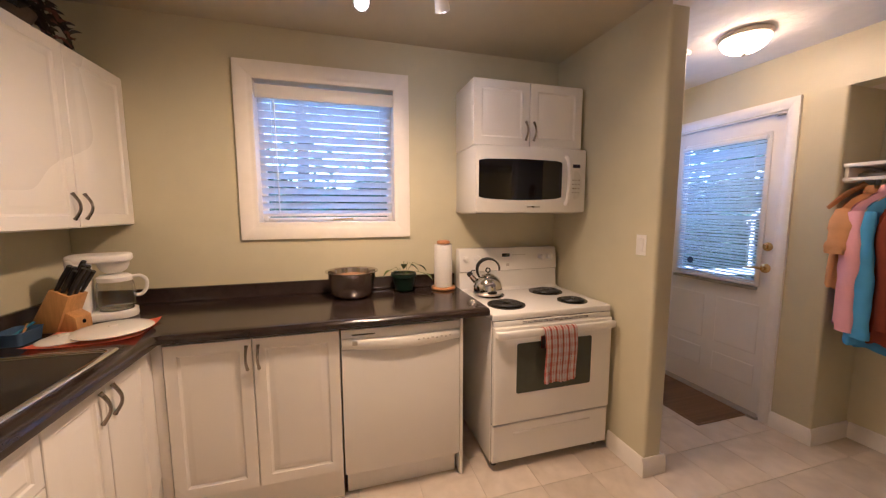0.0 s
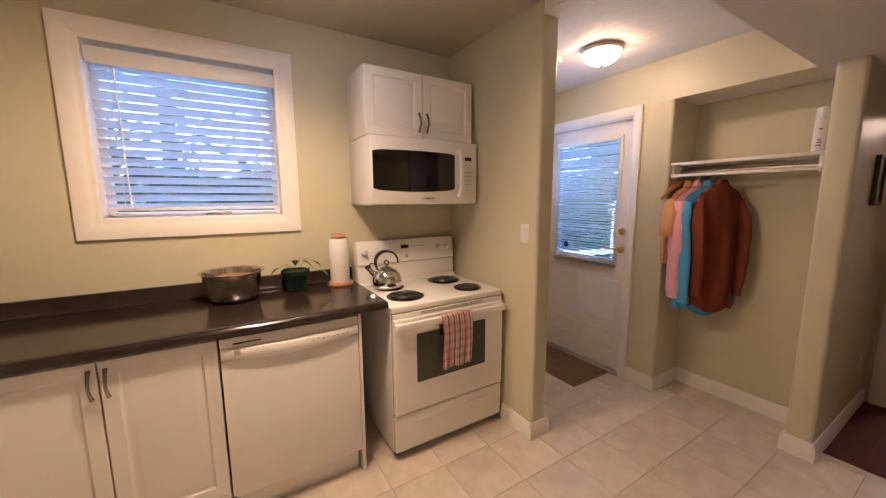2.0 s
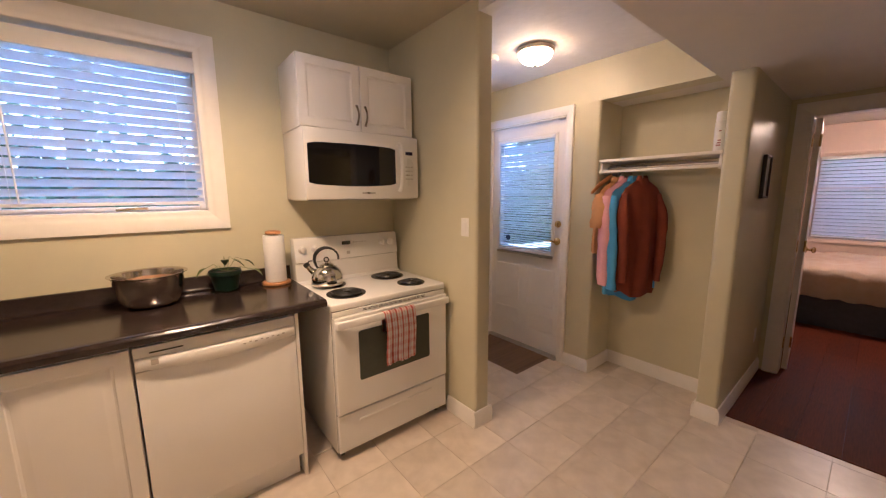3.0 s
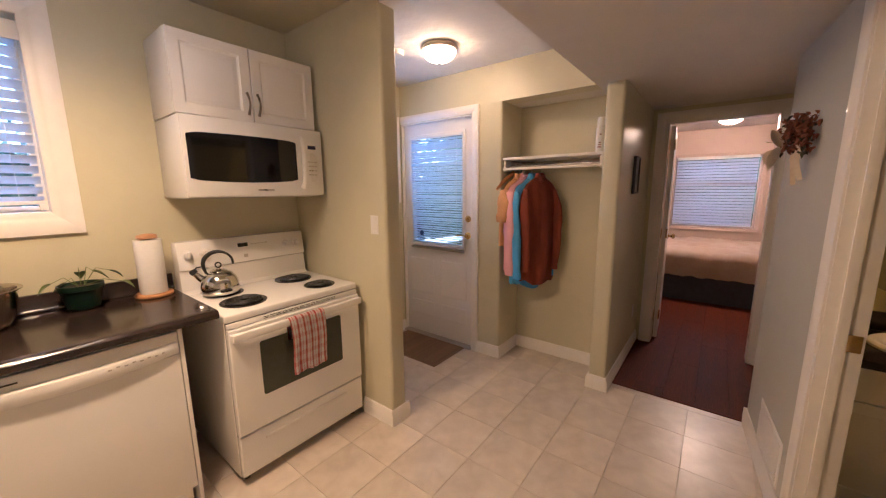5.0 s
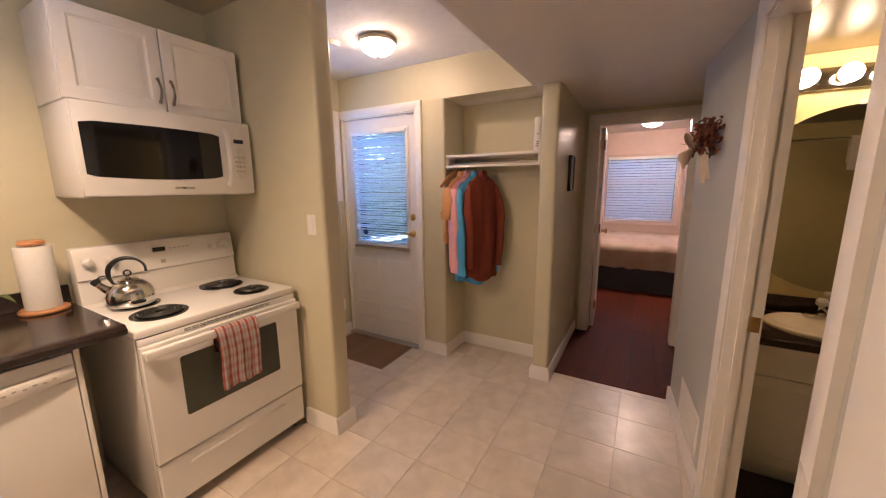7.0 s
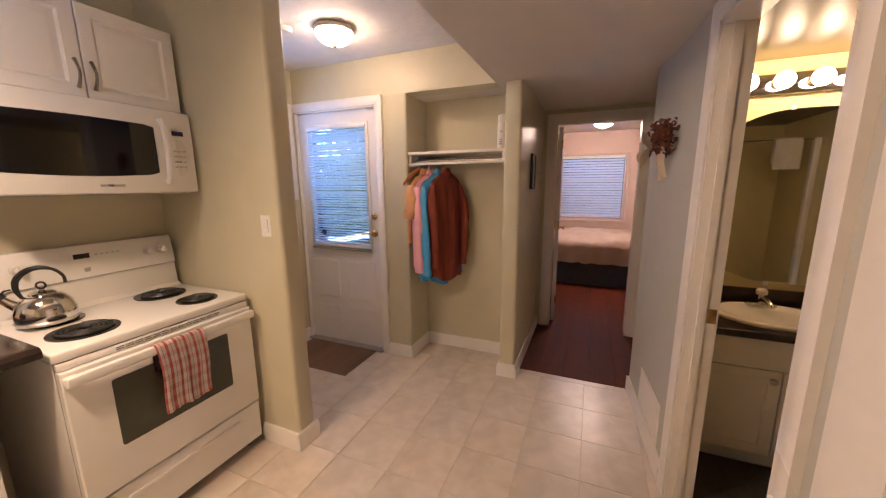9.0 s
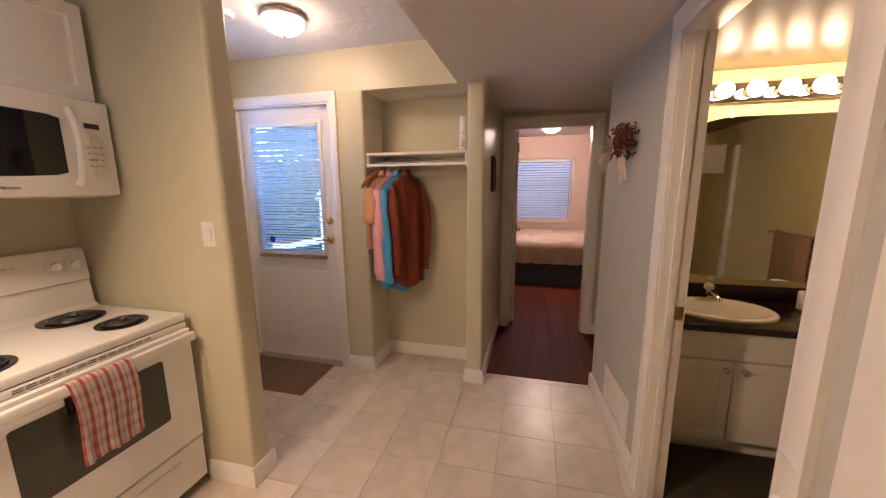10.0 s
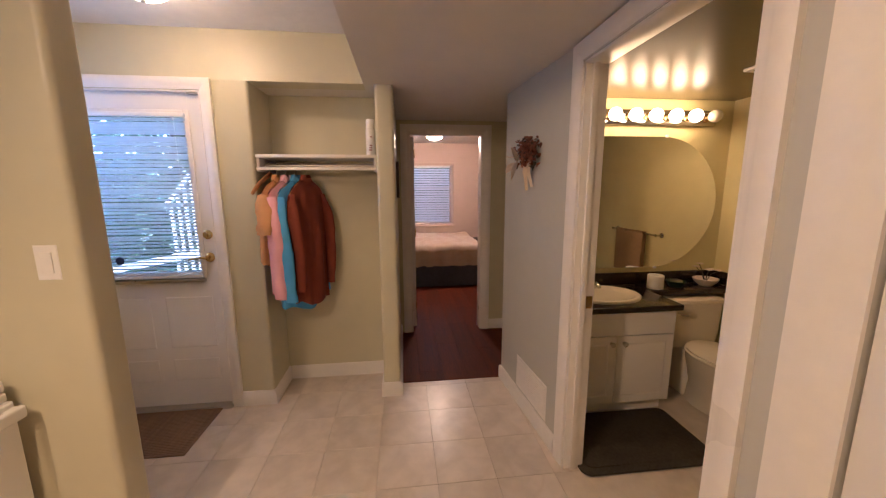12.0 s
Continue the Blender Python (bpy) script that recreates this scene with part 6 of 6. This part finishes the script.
box(ct, BTX - 0.020, BTX - 0.001, BTY + 0.002, VY1, VT + 0.001, 0.862, 0.003)
box(ct, BTX - 0.215, BTX - 0.022, BTY + 0.002, BTY + 0.020, VT + 0.001, 0.862, 0.003)
part("worktop", ct, M["counter"], va, "dark laminate top running over the toilet")
ws = thing("washbasin", "cream oval drop-in washbasin in the dark top", "sink", (2.825, -0.655, VT))
bs = lathe([(1.0, 0.0005), (1.0, 0.012), (0.96, 0.020), (0.90, 0.021), (0.84, 0.014), (0.76, 0.006), (0.60, 0.003), (0.0, 0.0015)], 44)
bmesh.ops.scale(bs, vec=(0.205, 0.262, 1.0), verts=bs.verts)
part("bowl", bs, M["porcelain"], ws, smooth=50)
fa = thing("faucet", "chrome basin faucet with a clear knob", "faucet", (3.000, -0.665, VT + 0.001))
part("base", prism(round_rect(-0.028, 0.028, -0.075, 0.075, 0.026), "z", 0.0, 0.03, None, 0.006), M["chrome"], fa)
part("spout", tube([(0, 0, 0.02), (-0.03, 0, 0.05), (-0.08, 0, 0.058), (-0.125, 0, 0.045), (-0.13, 0, 0.035)], [0.024, 0.02, 0.016, 0.014, 0.012], 12), M["chrome"], fa, smooth=60)
part("knob", lathe([(0.012, 0.045), (0.012, 0.07), (0.026, 0.078), (0.028, 0.098), (0.018, 0.112), (0.0, 0.115)], 12, center=(0.008, 0, 0)), mat("clear_acrylic", (0.72, 0.68, 0.60), 0.12, translucent=0.3), fa)

MC, MH, MR = (-0.965, 1.385), 0.485, 0.72
mir = thing("mirror", "large frameless mirror with rounded ends above the vanity", "mirror")
ol = []
hl = (1.684 - 0.246) / 2 - MH
for i in range(33):
    a = radians(-90 + 180 * i / 32)
    ol.append((MC[0] + hl + MH * math.cos(a), MC[1] + MH * math.sin(a)))
for i in range(33):
    a = radians(90 + 180 * i / 32)
    ol.append((MC[0] - hl + MH * math.cos(a), MC[1] + MH * math.sin(a)))
part("silvered_glass", prism(ol, "x", BTX - 0.007, BTX - 0.001), M["mirror"], mir, smooth=0)
for yy, zz in ((-0.70, 1.874), (-1.23, 1.874), (-0.70, 0.896), (-1.23, 0.896)):
    part("clip", one(BTX - 0.012, BTX - 0.001, yy - 0.012, yy + 0.012, zz - 0.010, zz + 0.010, 0.003), M["plastic"], mir)

lb = thing("vanity_light_bar", "chrome vanity light bar with eight round bulbs", "light fixture")
part("back_plate", one(BTX - 0.030, BTX - 0.001, -1.585, -0.375, 1.945, 2.050, 0.004), M["chrome"], lb)
for i in range(8):
    yy = -0.455 - 0.15 * i
    sk_ = part("socket", lathe([(0.030, 0.0), (0.030, -0.006), (0.022, -0.010), (0.021, -0.034), (0.0, -0.035)], 20, center=(BTX - 0.030, yy, 1.998), axis="x"), M["brass"], lb)
    prof = [(0.016, -0.030)] + [(0.044 * math.sin(radians(a)), -0.082 + 0.044 * math.cos(radians(a))) for a in range(22, 181, 13)]
    prof[-1] = (0.0, -0.126)
    part("bulb", lathe(prof, 20, center=(BTX - 0.030, yy, 1.998), axis="x"), M["bulb"] if i < 7 else M["dead_bulb"], lb, "" if i < 7 else "unlit globe bulb", smooth=60)

to = thing("toilet", "cream toilet with closed seat beside the vanity", "toilet", (2.795, -1.385, 0.0))
def oval(cx, a, b, z, n=30, egg=0.0):
    return [(cx + a * math.cos(2 * math.pi * i / n) * (1 + (egg if math.cos(2 * math.pi * i / n) < 0 else 0)), b * math.sin(2 * math.pi * i / n), z) for i in range(n)]
def loft(rows, bm=None):
    bm = bm or bmesh.new()
    lp = [[bm.verts.new(p) for p in r_] for r_ in rows]
    for a, b in zip(lp, lp[1:]):
        for i in range(len(a)):
            bm.faces.new((a[i], a[(i + 1) % len(a)], b[(i + 1) % len(a)], b[i]))
    bm.faces.new(lp[0][::-1])
    bm.faces.new(lp[-1])
    bmesh.ops.recalc_face_normals(bm, faces=bm.faces)
    return bm
part("bowl", loft([oval(-0.16, 0.20, 0.105, 0.0), oval(-0.16, 0.19, 0.10, 0.05), oval(-0.17, 0.17, 0.095, 0.14), oval(-0.20, 0.20, 0.14, 0.25, egg=0.1), oval(-0.22, 0.23, 0.175, 0.34, egg=0.12), oval(-0.22, 0.235, 0.18, 0.375, egg=0.12)]), M["porcelain"], to, smooth=60)
part("pedestal", one(-0.05, 0.17, -0.10, 0.10, 0.0, 0.37, 0.03, 3), M["porcelain"], to)
part("seat", loft([oval(-0.22, 0.235, 0.182, 0.377, egg=0.12), oval(-0.22, 0.24, 0.187, 0.388, egg=0.12), oval(-0.22, 0.235, 0.182, 0.397, egg=0.12)]), M["porcelain"], to, smooth=50)
part("lid", loft([oval(-0.21, 0.215, 0.172, 0.398, egg=0.13), oval(-0.21, 0.22, 0.176, 0.408, egg=0.13), oval(-0.21, 0.20, 0.16, 0.418, egg=0.13)]), M["porcelain"], to, smooth=50)
part("tank", loft([[(x, y, z) for x, y in round_rect(0.01, 0.195, -h_, h_, 0.03)] for z, h_ in ((0.36, 0.185), (0.45, 0.20), (0.675, 0.215))]), M["porcelain"], to)
part("tank_lid", prism(round_rect(-0.005, 0.205, -0.228, 0.228, 0.035), "z", 0.676, 0.712, None, 0.010), M["porcelain"], to)
part("flush_lever", tube([(0.008, 0.15, 0.62), (-0.012, 0.15, 0.62), (-0.014, 0.09, 0.612)], 0.006, 8), M["chrome"], to)

tp = thing("toilet_roll", "white toilet paper roll standing on the vanity shelf", "toilet paper", (2.945, -1.145, VT + 0.001))
part("roll", lathe([(0.020, 0.0), (0.053, 0.0), (0.055, 0.003), (0.055, 0.097), (0.053, 0.100), (0.020, 0.100), (0.020, 0.0)], 32), mat("tissue", (0.82, 0.78, 0.70), 0.95, bump=0.2, bump_scale=200), tp)
bw = thing("decor_bowl", "pale bowl with dried orchid sprigs on the shelf", "decoration", (2.97, -1.575, VT + 0.001))
part("bowl", lathe([(0.0, 0.0), (0.04, 0.0), (0.075, 0.03), (0.085, 0.055), (0.08, 0.055), (0.07, 0.03), (0.0, 0.015)], 28), M["ribbon"], bw)
for i in range(5):
    a = i * 1.3
    stem = [(0, 0, 0.02), (0.03 * math.cos(a), 0.03 * math.sin(a), 0.09), (0.07 * math.cos(a), 0.075 * math.sin(a), 0.15 - 0.01 * i)]
    part("stem", tube(stem, 0.003, 6), M["dry_dark"], bw)
    bm = bmesh.new()
    for q in range(6):
        leaf(bm, stem[2], (math.cos(q * 1.05), math.sin(q * 1.05), 0.4), 0.03, 0.011, 0.005)
    part("flower", bm, M["ribbon"], bw, smooth=60)
dk = thing("dark_dish", "small dark ribbed soap dish on the shelf", "dish", (2.965, -1.33, VT + 0.001))
part("dish", lathe([(0.0, 0.0), (0.045, 0.0), (0.07, 0.045), (0.066, 0.046), (0.04, 0.008), (0.0, 0.008)], 14), M["green_pot"], dk)
part("soap", one(-0.035, 0.035, -0.03, 0.03, 0.02, 0.055, 0.012, 3), M["nickel"], dk)
M["bathmat"] = mat("olive_grey_bath_mat", (0.055, 0.045, 0.028), 0.95, vary=0.25, grain=60, bump=0.9, bump_scale=350)
bm = prism(round_rect(2.135, 2.635, -1.03, -0.215, 0.05), "z", 0.0, 0.016, None, 0.006)
prism(round_rect(2.175, 2.595, -0.99, -0.255, 0.04), "z", 0.0155, 0.021, bm, 0.004)
solid("bath_mat", bm, M["bathmat"], "dark olive bath mat before the vanity", "bath mat")
tbw = thing("towel_bar", "chrome towel bar with a tan towel on the wall", "towel bar")
TX = (1.77, 2.47)
part("bar", tube([(TX[0], BTY + 0.06, 1.055), (TX[1], BTY + 0.06, 1.055)], 0.008, 10), M["chrome"], tbw)
for xx in TX:
    part("post", lathe([(0.025, 0.0), (0.025, 0.006), (0.010, 0.012), (0.010, 0.062), (0.014, 0.068), (0.0, 0.070)], 16, center=(xx, BTY + 0.0005, 1.055), axis="y"), M["chrome"], tbw)
bm = boxes((1.86, 2.30, BTY + 0.070, BTY + 0.080, 0.62, 1.060), (1.86, 2.30, BTY + 0.036, BTY + 0.046, 0.70, 1.060), (1.86, 2.30, BTY + 0.036, BTY + 0.080, 1.064, 1.074), bevel=0.004)
solid("hand_towel", bm, mat("tan_towel", (0.33, 0.21, 0.10), 0.95, bump=0.6, bump_scale=300), "tan hand towel folded over the bar", "towel")
bt = thing("bathtub", "white bathtub with a chrome curtain rail above", "bathtub")
part("apron", one(0.86, 0.93, BTY + 0.002, SY - 0.112, 0.0, 0.42, 0.015, 3), M["porcelain"], bt)
part("floor_pan", one(0.152, 0.86, BTY + 0.002, SY - 0.112, 0.0, 0.12), M["porcelain"], bt)
part("rail", tube([(0.93, BTY + 0.002, 1.885), (0.93, SY - 0.112, 1.885)], 0.012, 10), M["chrome"], bt)
part("post", one(0.90, 0.965, BTY + 0.002, BTY + 0.05, 0.42, 1.90, 0.006), M["trim"], bt, "white upright at the tub end")
bm = boxes((0.945, 0.955, -1.62, -1.40, 1.60, 1.895), (0.905, 0.915, -1.62, -1.40, 1.66, 1.895), (0.905, 0.955, -1.62, -1.40, 1.899, 1.909), bevel=0.004)
solid("bath_towel", bm, mat("white_towel", (0.75, 0.70, 0.60), 0.95, bump=0.6, bump_scale=300), "white towel hanging over the shower rail", "towel")
ex = thing("exhaust_fan", "white square exhaust fan cover on the ceiling", "vent fan")
part("cover", one(2.18, 2.44, -1.40, -1.14, 2.112, 2.1295, 0.006), M["plastic"], ex)
for i in range(8):
    part("slot", one(2.21, 2.41, -1.375 + i * 0.028, -1.365 + i * 0.028, 2.1108, 2.1125), M["black_plastic"], ex)


# ---- floor pieces ----
floor_root = bpy.data.objects["floor"]
pitch, tx, ty = 0.3135, 2.187, 0.240
me = mesh_of("tile", one(-pitch / 2 + 0.0007, pitch / 2 - 0.0007, -pitch / 2 + 0.0007, pitch / 2 - 0.0007, -0.006, 0.0, 0.0012, 1), M["tile"])
for i in range(-10, 5):
    for j in range(-3, 9):
        cx, cy = tx + (i + 0.5) * pitch, ty + (j + 0.5) * pitch
        x0, x1, y0, y1 = cx - pitch / 2 + 0.0007, cx + pitch / 2 - 0.0007, cy - pitch / 2 + 0.0007, cy + pitch / 2 - 0.0007
        if x0 > 3.17 and not (0.8 < cy < 1.8) or x1 < -0.6 or y0 > 2.9 or y1 < -0.235 or x0 > 3.40:
            continue
        lim = 3.188 if not (0.86 < cy < 1.8) else 3.40
        if x1 > lim or y1 > 2.86 or y0 < -0.235:
            x1, y1, y0 = min(x1, lim), min(y1, 2.86), max(y0, -0.235)
            if x1 - x0 < 0.01 or y1 - y0 < 0.01:
                continue
            ob = part("tile", one(x0, x1, y0, y1, -0.006, 0.0, 0.0012, 1), M["tile"], floor_root)
        else:
            ob = new("tile", me)
            ob.parent, ob.location = floor_root, (cx, cy, (random.random() - 0.5) * 0.0004)
hall_root = bpy.data.objects["hall_floor"]
for j in range(-7, 10):
    y0, y1 = j * 0.19 + 0.02, (j + 1) * 0.19 + 0.019
    if y1 < -1.25 or y0 > 2.0:
        continue
    x = 3.20 - (j * 0.53) % 1.2
    while x < 7.3:
        a, b = max(x, 3.20 if y0 < 0.74 else 4.32), min(x + 1.2, 7.395)
        if b - a > 0.02:
            part("plank", one(a, b - 0.0008, y0, min(y1, 0.755) if y0 < 0.74 else y1, -0.006, 0.0, 0.0008, 1), M["wood_floor"], hall_root)
        x += 1.2
structure("floor_transition", prism([(3.183, -0.004), (3.213, -0.004), (3.209, 0.005), (3.187, 0.005)], "y", S0, 0.745), M["wood_floor"], "dark strip between tile and laminate")
